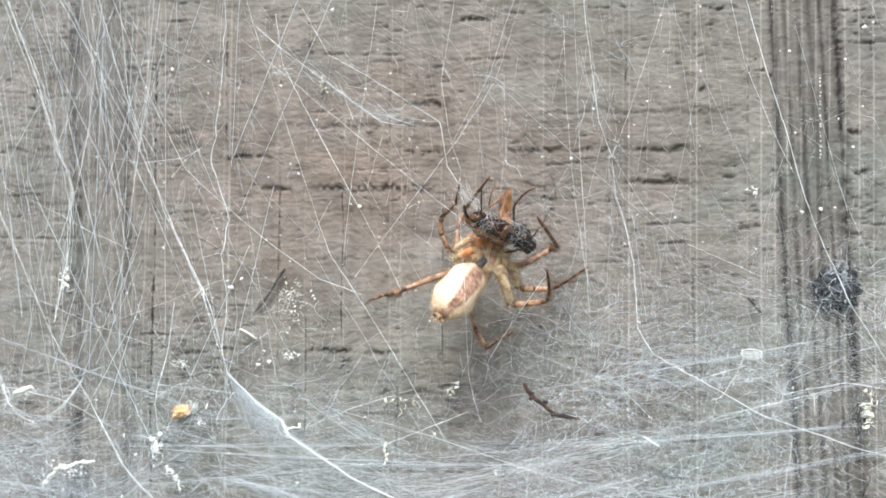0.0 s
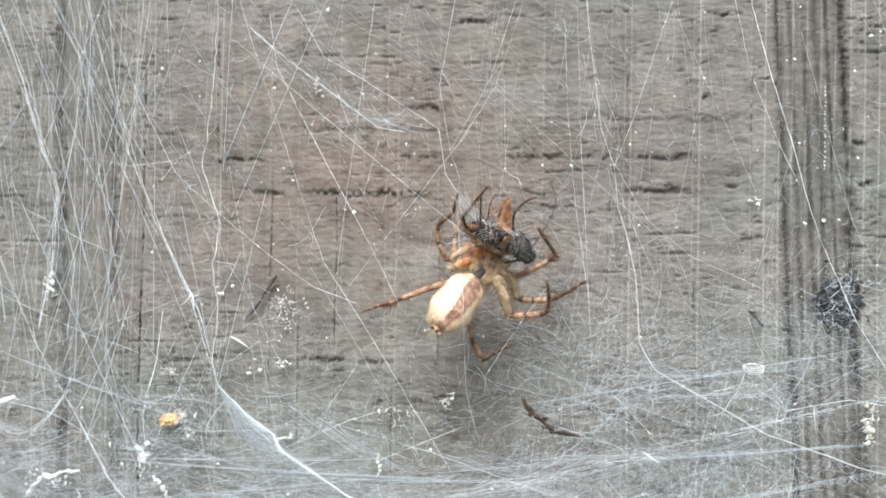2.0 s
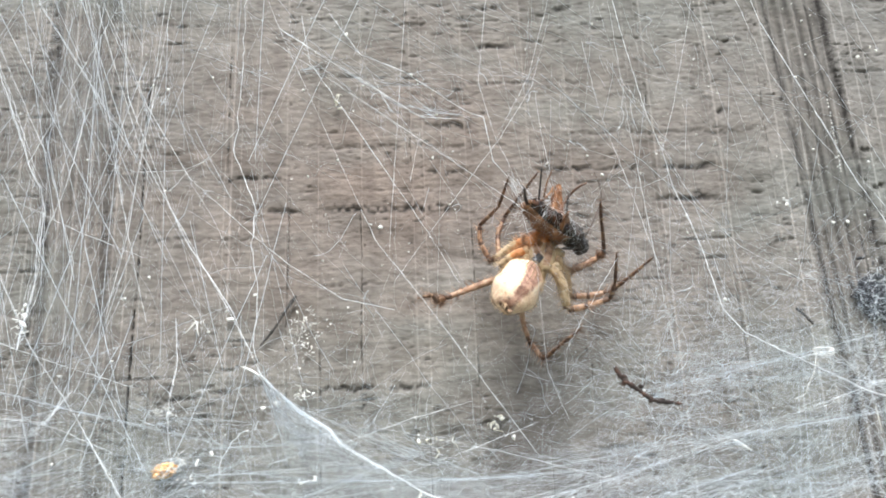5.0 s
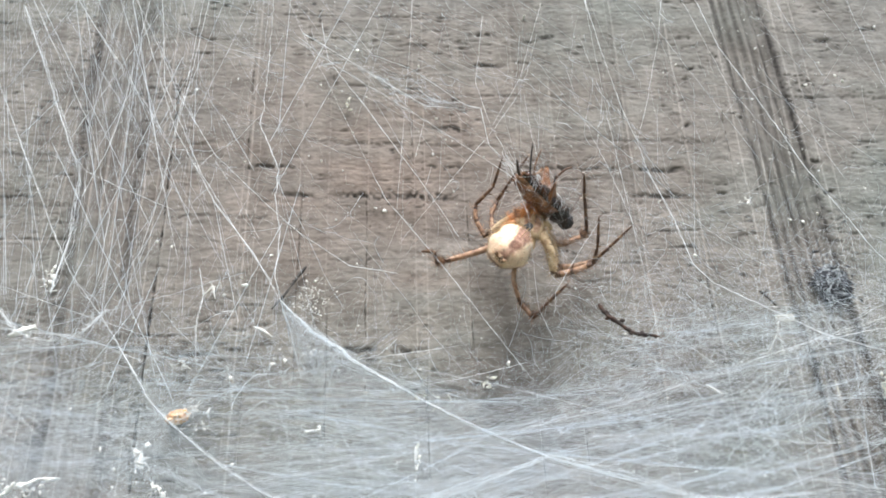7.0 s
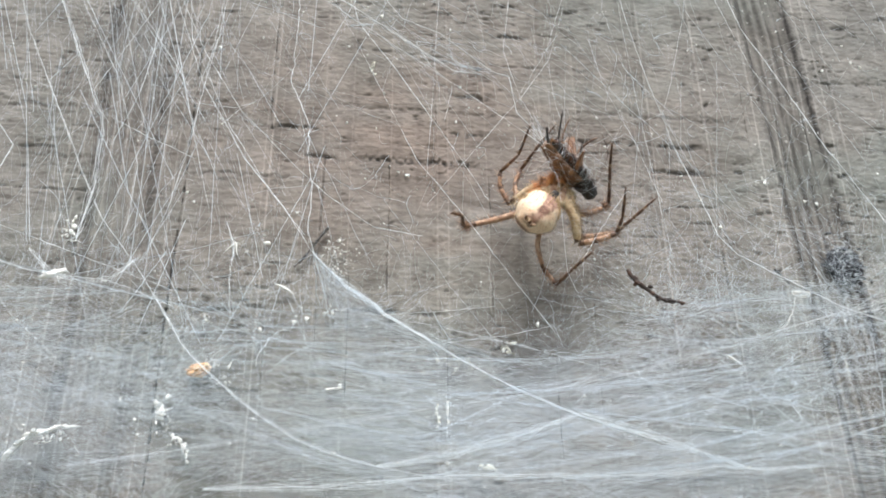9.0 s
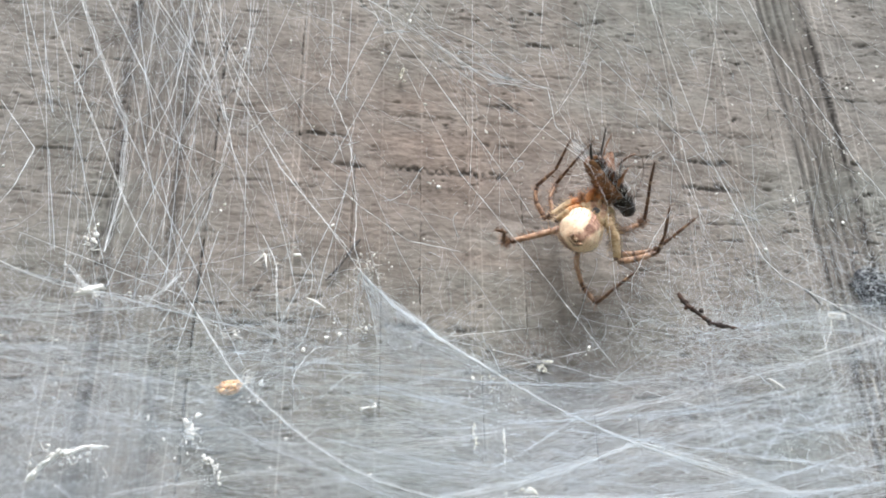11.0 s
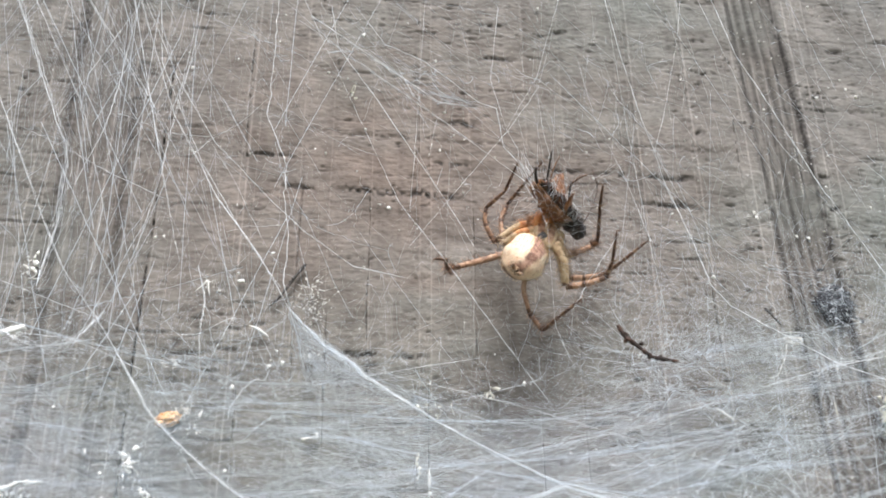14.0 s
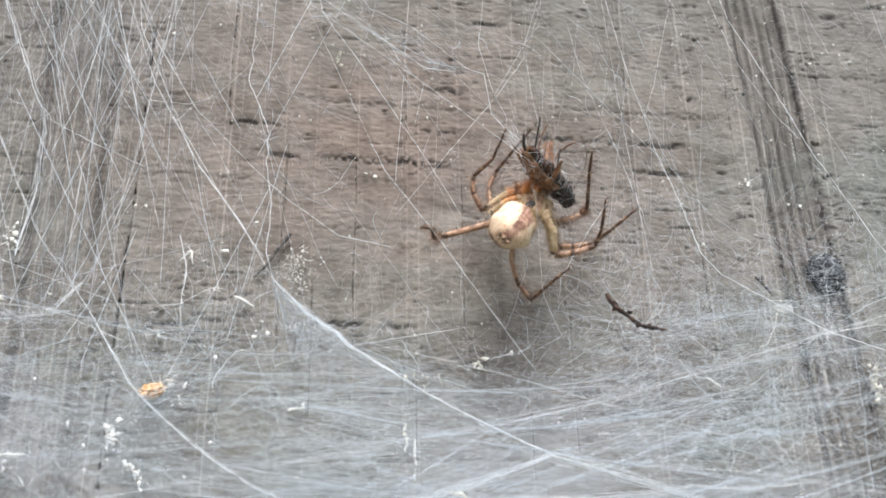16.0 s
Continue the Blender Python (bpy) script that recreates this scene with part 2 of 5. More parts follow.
def frames_along(pts):
    """Two cross directions at each point of a line."""
    d = np.gradient(pts, axis=0)
    d /= np.linalg.norm(d, axis=1)[:, None] + 1e-12
    ref = np.array([0.31, 0.23, 0.92]) if abs(d[0] @ np.array([0.31, 0.23, 0.92])) < 0.9 else np.array([0.9, -0.3, 0.1])
    u = np.cross(d, ref)
    u /= np.linalg.norm(u, axis=1)[:, None] + 1e-12
    return u, np.cross(d, u)


def tube(pts, radii, sides=8, capped=True):
    pts = np.asarray(pts, float)
    u, v = frames_along(pts)
    a = np.linspace(0, 2 * np.pi, sides, endpoint=False)
    ring = np.cos(a)[None, :, None] * u[:, None] + np.sin(a)[None, :, None] * v[:, None]
    verts = (pts[:, None] + ring * np.asarray(radii, float)[:, None, None]).reshape(-1, 3)
    n = len(pts)
    i, j = np.meshgrid(np.arange(n - 1), np.arange(sides), indexing="ij")
    k = (j + 1) % sides
    faces = np.stack([i * sides + j, i * sides + k, (i + 1) * sides + k, (i + 1) * sides + j], -1).reshape(-1, 4).tolist()
    if capped:
        faces += [list(range(sides))[::-1], list(range((n - 1) * sides, n * sides))]
    return verts, faces


def joined(pieces):
    verts, faces, n = [], [], 0
    for v, f in pieces:
        verts.append(np.asarray(v))
        faces += [[a + n for a in q] for q in f]
        n += len(v)
    return np.concatenate(verts), faces


def smooth_line(pts, steps=6):
    """A Catmull-Rom line through the points."""
    p = np.asarray(pts, float)
    p = np.vstack([2 * p[0] - p[1], p, 2 * p[-1] - p[-2]])
    out = []
    for a, b, c, d in zip(p, p[1:], p[2:], p[3:]):
        for t in np.linspace(0, 1, steps, endpoint=False):
            out.append(0.5 * (2 * b + (c - a) * t + (2 * a - 5 * b + 4 * c - d) * t**2 + (3 * b - a - 3 * c + d) * t**3))
    return np.array(out + [p[-2]])


def blob(centre, size, turn=None, rough=0.25, rings=10, sides=14, seed=0, waves=3.0):
    """An uneven rounded lump."""
    rs = np.random.RandomState(seed)
    ph, fr = rs.uniform(0, 6.28, (6, 3)), rs.uniform(0.6, 1.4, (6, 3)) * waves
    t, a = np.linspace(0.05, np.pi - 0.05, rings), np.linspace(0, 2 * np.pi, sides, endpoint=False)
    p = np.stack([np.outer(np.sin(t), np.cos(a)), np.outer(np.sin(t), np.sin(a)), np.outer(np.cos(t), np.ones(sides))], -1).reshape(-1, 3)
    bump = sum(np.sin(p @ fr[k] * (1 + k * 0.5) + ph[k, 0]) / (1 + 0.6 * k) for k in range(6)) / 3
    p = p * (1 + rough * bump[:, None]) * np.asarray(size, float)
    if turn is not None:
        p = p @ np.array(turn).T
    faces = [[i * sides + j, i * sides + (j + 1) % sides, (i + 1) * sides + (j + 1) % sides, (i + 1) * sides + j] for i in range(rings - 1) for j in range(sides)]
    faces += [list(range(sides))[::-1], list(range((rings - 1) * sides, rings * sides))]
    return p + np.asarray(centre, float), faces


def turned(rx=0, ry=0, rz=0):
    return np.array(Euler([radians(a) for a in (rx, ry, rz)]).to_matrix())


def waves2(x, z, sx, sz, seed):
    """Smooth random heights from 0 to 1 over a plane, with cells sx by sz."""
    rs = np.random.RandomState(seed)
    g = rs.rand(256, 256)
    u, w = x / sx, z / sz
    i, j = np.floor(u).astype(int), np.floor(w).astype(int)
    fu, fw = u - i, w - j
    fu, fw = fu * fu * (3 - 2 * fu), fw * fw * (3 - 2 * fw)
    a, b = i % 256, (i + 1) % 256
    c, d = j % 256, (j + 1) % 256
    return (g[a, c] * (1 - fu) + g[b, c] * fu) * (1 - fw) + (g[a, d] * (1 - fu) + g[b, d] * fu) * fw


# ---- the wall: rough-sawn grooved siding ----
GROOVES = [-5.09 + 10.19 * k for k in range(-5, 7)]


def groove_line(g, z):
    """The middle of a groove at each height: the sheet hangs a little askew."""
    return g - (0.025 if g > 0 else 0.0) + np.clip(z, -12, 12) * (-0.049 if g > 0 else -0.03)


def crack(x, z, at, low, high, wide, seed, bent=0.018):
    """How deep a broken upright check is at each place, 0 to 1."""
    line = at + bent * 2 * (waves2(z, z * 0, 0.9, 1.0, seed) - 0.5)
    gaps = np.clip((0.45 * waves2(z, z * 0, 0.30, 1.0, seed + 50) + 0.55 * waves2(z, z * 0, 0.045, 1.0, seed + 51) - 0.42) * 5, 0.12, 1)
    wide = wide * (0.55 + 0.9 * waves2(z, z * 0, 0.06, 1.0, seed + 52))
    ends = np.clip((z - low) * 3, 0, 1) * np.clip((high - z) * 3, 0, 1)
    return np.exp(-(((x - line) / wide) ** 2)) * gaps * ends


def tear(x, z, x0, x1, at, tall, seed):
    """How deep a ragged torn row left by the saw is at each place, 0 to 1."""
    line = at + 0.05 * (waves2(x, x * 0, 0.14, 1.0, seed) - 0.5) + 0.03 * (waves2(x, x * 0, 0.04, 1.0, seed + 3) - 0.5)
    steep = max(3.0, 3.5 / (x1 - x0))
    ends = np.clip((x - x0) * steep, 0, 1) * np.clip((x1 - x) * steep, 0, 1)
    patchy = np.clip((waves2(x, z, 0.034, 0.055, seed + 9) * 0.9 + waves2(x, z, 0.16, 0.12, seed + 17) * 0.6 - 0.58) * 6, 0, 1)
    return np.exp(-(((z - line) / (0.75 * tall)) ** 2)) * ends * (patchy if x1 - x0 > 0.45 else 0.35 + 0.65 * patchy)


def siding():
    checks = [
        (-4.24, -4.5, 3.0, 0.011, 1.0), (-3.16, 1.2, 3.2, 0.009, 0.7), (-1.42, -2.6, 0.9, 0.007, 0.55), (-2.36, -2.2, 1.0, 0.007, 0.5),
        (0.02, -1.8, 0.6, 0.006, 0.5), (0.86, -3.6, -1.9, 0.007, 0.6), (2.33, -0.9, 0.8, 0.007, 0.6), (2.56, 1.7, 2.6, 0.008, 0.8),
        (3.47, -1.6, -0.3, 0.007, 0.6), (4.2, 1.2, 2.6, 0.007, 0.5), (-3.0, -3.2, -1.9, 0.007, 0.6), (-1.95, -3.0, -1.0, 0.007, 0.5),
        (1.45, -3.4, -1.2, 0.007, 0.4), (-4.0, -2.0, -0.4, 0.006, 0.4), (-0.6, -3.3, -1.9, 0.007, 0.5), (-0.75, 0.9, 2.3, 0.007, 0.6)]
    fine = np.concatenate([np.arange(c[0] - 0.042, c[0] + 0.043, 0.006) for c in checks])
    fine = np.concatenate([fine] + [np.arange(g - 0.80, g + 0.76, 0.014) for g in GROOVES if abs(g) < 6])
    fx, fz = np.concatenate([np.arange(-8.5, 9.2, 0.026), fine]), np.arange(-4.6, 5.6, 0.020)
    near = np.concatenate([[g + s * (0.435 + e) for s in (-1, 1) for e in (-0.06, -0.01, 0.02, 0.07)] + [g] for g in GROOVES])
    xs = np.unique(np.concatenate([fx, [v for v in near if v < -8.5 or v > 9.2], np.arange(-60, -8.6, 0.6), np.arange(9.3, 61, 0.6)]))
    zs = np.concatenate([-4.7 - np.geomspace(0.1, 75, 90)[::-1], fz, 5.7 + np.geomspace(0.1, 85, 90)])
    x, z = np.meshgrid(xs, zs, indexing="ij")
    shallow, inside = np.zeros_like(x), np.zeros_like(x)
    full_x, full_z, full_shallow, full_inside = x, z, shallow, inside

    def window(x0, x1, z0=-999.0, z1=999.0):
        return slice(*np.searchsorted(xs, (x0, x1))), slice(*np.searchsorted(zs, (z0, z1)))

    for k, g in enumerate(GROOVES):
        w = window(g - 1.2, g + 1.2)
        x, z, shallow, inside = full_x[w], full_z[w], full_shallow[w], full_inside[w]
        off = x - groove_line(g, z) + 0.02 * (waves2(z, z * 0, 1.5, 1.0, 70 + k) - 0.5)
        flank = np.clip((0.435 - np.abs(off)) / (0.05 if g > 0 else 0.16), 0, 1)
        full_inside[w] = np.maximum(inside, flank)
        ridges = 0.5 + 0.5 * np.cos(off / 0.187 * 2 * np.pi + np.pi)
        ridges = 0.8 * ridges + 0.25 * waves2(off + 9, z, 0.08, 1.2, 90 + k)
        full_shallow[w] = shallow + flank * flank * (3 - 2 * flank) * ((0.03 + 0.055 * ridges) if g > 0 else (0.012 + 0.045 * ridges))
    x, z, shallow, inside = full_x, full_z, full_shallow, full_inside
    face = 1 - inside
    rows = waves2(x, z, 0.55, 0.10, 1) * 0.4 + waves2(x, z, 0.28, 0.06, 2) * 0.3 + waves2(x, z, 0.11, 0.04, 3) * 0.3
    rows = rows + 0.25 * np.clip(waves2(x, z, 0.6, 0.07, 4) - 0.66, 0, 1) * 3
    broad = waves2(x, z, 3.0, 2.2, 5) * 0.05
    # uneven steps left by the saw, each with a small undercut lower edge
    saw = (z + 0.10 * waves2(x, z, 1.3, 0.4, 51) + 0.03 * waves2(x, z, 0.3, 0.2, 52)) / 0.27 % 1.0
    step = (1 - saw) ** 4 * np.clip(waves2(x, z, 0.8, 0.25, 53) * 1.8 - 0.5, 0, 1)
    # torn rows and upright checks that stand out on this board
    torn = np.zeros_like(x)
    strong = [
        (-2.75, -1.95, 0.71, 0.05), (-1.95, 0.05, 0.72, 0.07), (-0.65, 0.1, 1.23, 0.05), (0.8, 1.85, 1.24, 0.05), (1.85, 2.4, 1.25, 0.04),
        (2.45, 3.5, 1.25, 0.045), (2.4, 3.5, 0.80, 0.045), (3.35, 3.55, 2.25, 0.05), (3.5, 3.72, 2.05, 0.06), (3.55, 4.15, 3.17, 0.04),
        (-4.1, -3.3, -1.67, 0.04), (-2.2, -0.5, -1.62, 0.04), (-0.45, 0.15, 1.92, 0.05), (0.1, 0.85, 3.12, 0.05), (-3.5, -2.3, 1.18, 0.035)]
    strong += [
        (0.1, 0.7, 3.72, 0.05), (1.3, 1.7, 3.72, 0.05), (3.65, 3.98, 3.81, 0.05), (6.05, 6.45, 3.86, 0.06), (6.9, 7.4, 4.12, 0.06), (-0.6, 1.5, -3.80, 0.022), (1.3, 3.0, -3.76, 0.022)]
    strong += [(3.12, 3.45, 1.27, 0.05), (3.02, 3.30, 0.83, 0.05), (3.85, 4.05, 0.84, 0.03), (4.44, 4.60, 0.92, 0.03), (5.46, 5.68, 1.45, 0.04), (5.52, 5.78, 0.90, 0.04)]
    for n, (x0, x1, at, tall) in enumerate(strong):
        w = window(x0, x1, at - 0.3, at + 0.3)
        torn[w] = np.maximum(torn[w], tear(x[w], z[w], x0, x1, at, tall, 200 + 3 * n))
    for n, (x0, x1, at, tall) in enumerate([
        (2.9, 3.6, 3.08, 0.04), (-0.7, -0.2, -1.32, 0.035), (1.9, 2.5, -0.62, 0.03), (-1.2, 1.9, 2.55, 0.03), (1.2, 4.3, 1.75, 0.03),
        (-4.3, -2.4, 0.35, 0.03), (-2.4, 1.0, 1.62, 0.03), (6.0, 8.0, 2.7, 0.04), (5.8, 7.5, 1.4, 0.04), (6.0, 7.0, 0.7, 0.04), (-8, -5.8, 1.3, 0.04)]):
        w = window(x0, x1, at - 0.3, at + 0.3)
        torn[w] = np.maximum(torn[w], 0.5 * tear(x[w], z[w], x0, x1, at, tall, 400 + 3 * n))
    pits = np.clip((waves2(x, z, 0.13, 0.035, 31) * 0.6 + waves2(x, z, 0.05, 0.024, 32) * 0.35 + waves2(x, z, 1.1, 0.5, 33) * 0.4 - 0.97) * 6, 0, 1)
    pits = np.maximum(pits, np.clip((step * 0.9 + waves2(x, z, 0.06, 0.03, 54) * 0.5 + waves2(x, z, 0.25, 0.2, 55) * 0.4 - 1.10) * 5, 0, 1))
    torn = np.maximum(torn, 0.6 * pits * face)
    # tiny dark nicks
    nicks = np.clip((waves2(x, z, 0.10, 0.032, 34) * 0.75 + waves2(x, z, 0.7, 0.6, 35) * 0.3 - 0.855) * 9, 0, 1)
    torn = np.maximum(torn, 0.8 * nicks * face)
    split = np.zeros_like(x)
    for n, (at, low, high, wide, deep) in enumerate(checks):
        w = window(at - 0.15, at + 0.15, low, high)
        split[w] = np.maximum(split[w], deep * crack(x[w], z[w], at, low, high, wide, 300 + 5 * n))
    # darker lines along the groove edges and between its ridges, with a faint tint inside
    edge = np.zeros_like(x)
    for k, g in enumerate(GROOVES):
        edge_strength = 1.0 if g > 0 else 0.85
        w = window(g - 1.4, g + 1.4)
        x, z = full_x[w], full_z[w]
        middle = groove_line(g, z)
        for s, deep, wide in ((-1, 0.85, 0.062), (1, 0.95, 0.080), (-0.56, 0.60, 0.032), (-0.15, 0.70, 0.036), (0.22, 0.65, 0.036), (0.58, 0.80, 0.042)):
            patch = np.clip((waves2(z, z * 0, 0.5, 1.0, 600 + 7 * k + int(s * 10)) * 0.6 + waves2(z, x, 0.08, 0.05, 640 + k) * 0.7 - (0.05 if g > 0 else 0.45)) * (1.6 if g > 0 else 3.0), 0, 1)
            edge[w] = np.maximum(edge[w], edge_strength * deep * patch * np.exp(-(((x - middle - s * 0.41 - 0.02 * (waves2(z, z * 0, 0.35, 1.0, 680 + k) - 0.5)) / (1.25 * wide if g < 0 and abs(s) == 1 else wide)) ** 2)) * (0.55 if g < 0 and abs(s) < 1 else 0.75 if g < 0 and s > 0 else 1.0))
        edge[w] = np.maximum(edge[w], edge_strength * (0.05 if g > 0 else 0.04) * (np.abs(x - middle) < 0.42) * (0.5 + waves2(x, z, 0.06, 0.9, 660 + k)))
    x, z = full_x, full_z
    # the shade on one groove's flank, painted as a soft stripe, with black crumbs of rot
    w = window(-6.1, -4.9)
    flank_shade = np.exp(-(((x[w] + 5.46 + 0.03 * np.clip(z[w], -12, 12) + 0.03 * (waves2(z[w], z[w] * 0, 0.6, 1.0, 701) - 0.5)) / 0.075) ** 2))
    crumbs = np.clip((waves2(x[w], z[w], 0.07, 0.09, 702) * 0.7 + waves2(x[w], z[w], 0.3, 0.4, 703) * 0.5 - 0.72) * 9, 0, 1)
    edge[w] = np.maximum(edge[w], flank_shade * np.maximum(0.34 + 0.2 * waves2(x[w], z[w], 0.08, 0.5, 704), 0.95 * crumbs))
    knot = np.exp(-(((x - 5.33) / 0.26) ** 2 + ((z + 0.63) / 0.30) ** 2) * 1.3) * np.clip(waves2(x, z, 0.07, 0.05, 7) * 1.6 - 0.2, 0, 1)
    y = shallow + face * 0.007 * step + broad + face * 0.015 * (1 - rows) + 0.035 * torn + 0.06 * split + 0.012 * waves2(x, z, 0.05, 0.03, 8)
    # torn wood, checks, groove lines with the painted flank shade, and the knot
    stain_and_shade = np.clip(np.maximum.reduce([0.95 * torn, 0.95 * split, edge, 0.9 * knot]), 0, 1)
    n, m = x.shape
    i, j = np.meshgrid(np.arange(n - 1), np.arange(m - 1), indexing="ij")
    faces = np.stack([i * m + j, (i + 1) * m + j, (i + 1) * m + j + 1, i * m + j + 1], -1).reshape(-1, 4)
    verts = np.stack([x, y, z], -1).reshape(-1, 3)
    # a back and edges, so that the board has its thickness
    rim = np.concatenate([np.arange(m) * 1, np.arange(1, n) * m + m - 1, (n - 1) * m + np.arange(m - 2, -1, -1), np.arange(n - 2, 0, -1) * m])
    back = verts[rim].copy()
    back[:, 1] = 1.6
    first = len(verts)
    k = np.arange(len(rim))
    skirt = np.stack([rim, rim[(k + 1) % len(rim)], first + (k + 1) % len(rim), first + k], -1)
    verts, faces = np.concatenate([verts, back]), np.concatenate([faces, skirt])
    me = bpy.data.meshes.new("wall")
    me.vertices.add(len(verts)), me.loops.add(faces.size + len(rim)), me.polygons.add(len(faces) + 1)
    me.vertices.foreach_set("co", (verts * C).astype(np.float32).ravel())
    me.loops.foreach_set("vertex_index", np.concatenate([faces.ravel(), first + k[::-1]]).astype(np.int32))
    me.polygons.foreach_set("loop_start", np.concatenate([np.arange(len(faces)) * 4, [faces.size]]).astype(np.int32))
    me.materials.append(WOOD)
    me.update(calc_edges=True)
    me.polygons.foreach_set("use_smooth", np.r_[np.ones(len(faces), bool), False])
    at = me.attributes.new("stain_and_shade", "FLOAT", "POINT")
    at.data.foreach_set("value", np.concatenate([stain_and_shade.ravel(), np.zeros(len(rim))]).astype(np.float32))
    brown = 0.76 * np.exp(-(((x + 0.9) / 4.2) ** 2 + ((z - 0.7) / 2.8) ** 2)) * (0.6 + 0.6 * waves2(x, z, 0.8, 0.3, 57))
    me.attributes.new("brown", "FLOAT", "POINT").data.foreach_set("value", np.concatenate([brown.ravel(), np.zeros(len(rim))]).astype(np.float32))
    me.validate()
    return tagged(new("wall", me), "weathered grey-brown rough-sawn wooden siding with narrow grooves", "wall", kind="structure")


wall = siding()
# unseen ground, added so that light bounces up from below
SOIL = mottled("grass_and_soil", [(0.03, 0.035, 0.015), (0.07, 0.08, 0.03), (0.13, 0.11, 0.07)], 6, 0.9, 0.5, depth=0.02)
ground = tagged(new("ground", mesh_of("ground", [(-9000, -9000, -79), (9000, -9000, -79), (9000, 9000, -79), (-9000, 9000, -79)], [(0, 1, 2, 3)], SOIL)), "unseen grassy ground added below the wall for bounced light", "ground", kind="structure")


# ---- the web ----
def threads(rs, lines, radii, sides=3):
    """Many thin tubes in one set of arrays, each line with its own radius."""
    vs, fs, n = [], [], 0
    for p, r in zip(lines, radii):
        v, f = tube(p, np.full(len(p), r) if np.ndim(r) == 0 else r, sides, False)
        vs.append(v)
        fs.append(np.asarray(f) + n)
        n += len(v)
    return np.concatenate(vs), np.concatenate(fs)


def sheet_height(x, y):
    """The bowl-shaped sheet: it falls away from the wall and rises to both sides."""
    return -1.3 + 0.93 * y + 0.2 * max(x - 1.2, 0) + 0.12 * max(-x - 1.0, 0) + 0.08 * math.sin(1.7 * x + 1) * math.cos(2.3 * y)


def sagging(a, b, rs, sag, wobble, steps):
    t = np.linspace(0, 1, steps)[:, None]
    p = np.asarray(a) * (1 - t) + np.asarray(b) * t
    p[:, 2] -= (sag * 4 * t * (1 - t))[:, 0]
    p[1:-1] += rs.normal(0, wobble, (steps - 2, 3))
    return p


def strand(web, pts, thick, fibres, spread=0.55, slack=False):
    """A strong support thread: a few fibres that run together, fray and cling."""
    rs = np.random.RandomState(int(abs(pts[0][0] * 131 + pts[-1][2] * 57) * 10) % 9973)
    base, lines, radii = [], [], []
    if slack:
        pts = [tuple(p) for p in smooth_line(pts, 6)]
    for a, b in zip(pts, pts[1:]):
        a, b = np.array(a, float), np.array(b, float)
        for t in np.linspace(0, 1, max(2, int(np.linalg.norm(b - a) / 0.09)), endpoint=False):
            base.append(a * (1 - t) + b * t)
    base = np.array(base + [pts[-1]])
    base[1:-1] += rs.normal(0, 0.0025 if thick != 0.0075 else 0.009, (len(base) - 2, 3))
    # it is drawn out thin in places
    fade = np.interp(np.arange(len(base)), np.arange(0, len(base) + 7, 7), rs.uniform(0.4, 1.2, len(np.arange(0, len(base) + 7, 7))))
    for k in range(fibres):
        drift = np.cumsum(rs.normal(0, 0.007, (len(base), 3)), 0)
        drift -= np.linspace(0, 1, len(base))[:, None] * drift[-1]
        lines.append(base + (drift * spread if k else 0))
        radii.append(0.42 * thick * (1.0 if k == 0 else rs.uniform(0.25, 0.6)) * rs.uniform(0.45, 1.35, len(base)) * (fade if thick < 0.0074 else 1.0))
    v, f = threads(rs, lines, radii, 5)
    return part("support_thread", mesh_of("support_thread", v, f, SILK), web)


web = thing("spider_web", (0, 0, -1.3), "tangled white cobweb with a dense sheet strung before a wooden wall", "cobweb")
STRANDS = []


def run(pts, thick, fibres, slack=False):
    """Adds one strong thread through the points; fibres beside it spread where there are many."""
    STRANDS.append((pts, thick, fibres))
    strand(web, pts, thick, fibres, 1.3 if fibres > 7 else 0.35 if fibres > 4 else 0.2, slack)


run([(-2.8, -1.0, 4.6), (-2.79, -1.02, 2.81), (-2.77, -1.23, 1.70), (-2.78, -1.47, 0.93), (-2.66, -1.49, 0.64), (-2.49, -1.55, 0.16), (-2.49, -1.80, -0.30), (-2.40, -1.80, -0.90), (-2.42, -1.86, -1.21), (-2.39, -1.95, -1.50), (-2.34, -1.94, -1.69)], 0.0075, 2)
run([(-2.34, -1.94, -1.69), (-1.97, -1.92, -2.05), (-1.66, -1.93, -2.25), (-1.55, -2.03, -2.40), (-0.80, -2.06, -2.85), (-0.15, -1.98, -3.16), (0.43, -2.2, -3.47), (1.39, -2.2, -3.76)], 0.017, 7)
run([(-2.34, -1.94, -1.69), (-2.2, -1.8, -2.1), (-2.1, -1.7, -2.5)], 0.007, 3)
run([(-2.34, -1.94, -1.69), (-2.75, -1.5, -0.9), (-3.3, -1.2, -0.1), (-3.95, -1.0, 1.1), (-4.6, -0.8, 2.9), (-5.0, -0.7, 4.2)], 0.006, 4)
run([(-2.45, -1.9, -1.45), (-2.9, -1.45, -0.7), (-3.5, -1.25, 0.3), (-4.2, -0.9, 1.9), (-4.5, -0.8, 4.0)], 0.005, 3)
run([(-6.6, -1.7, 3.0), (-5.96, -1.65, 1.29), (-5.37, -1.75, 0.09), (-5.00, -1.75, -0.68), (-4.66, -1.80, -1.31), (-4.24, -1.92, -1.84), (-4.05, -1.95, -2.10)], 0.0070, 6)
run([(-4.05, -1.95, -2.10), (-3.76, -2.0, -2.54), (-3.42, -2.05, -2.98), (-2.6, -2.1, -3.62), (-1.9, -2.3, -3.95), (-0.8, -2.5, -4.2)], 0.008, 7, True)
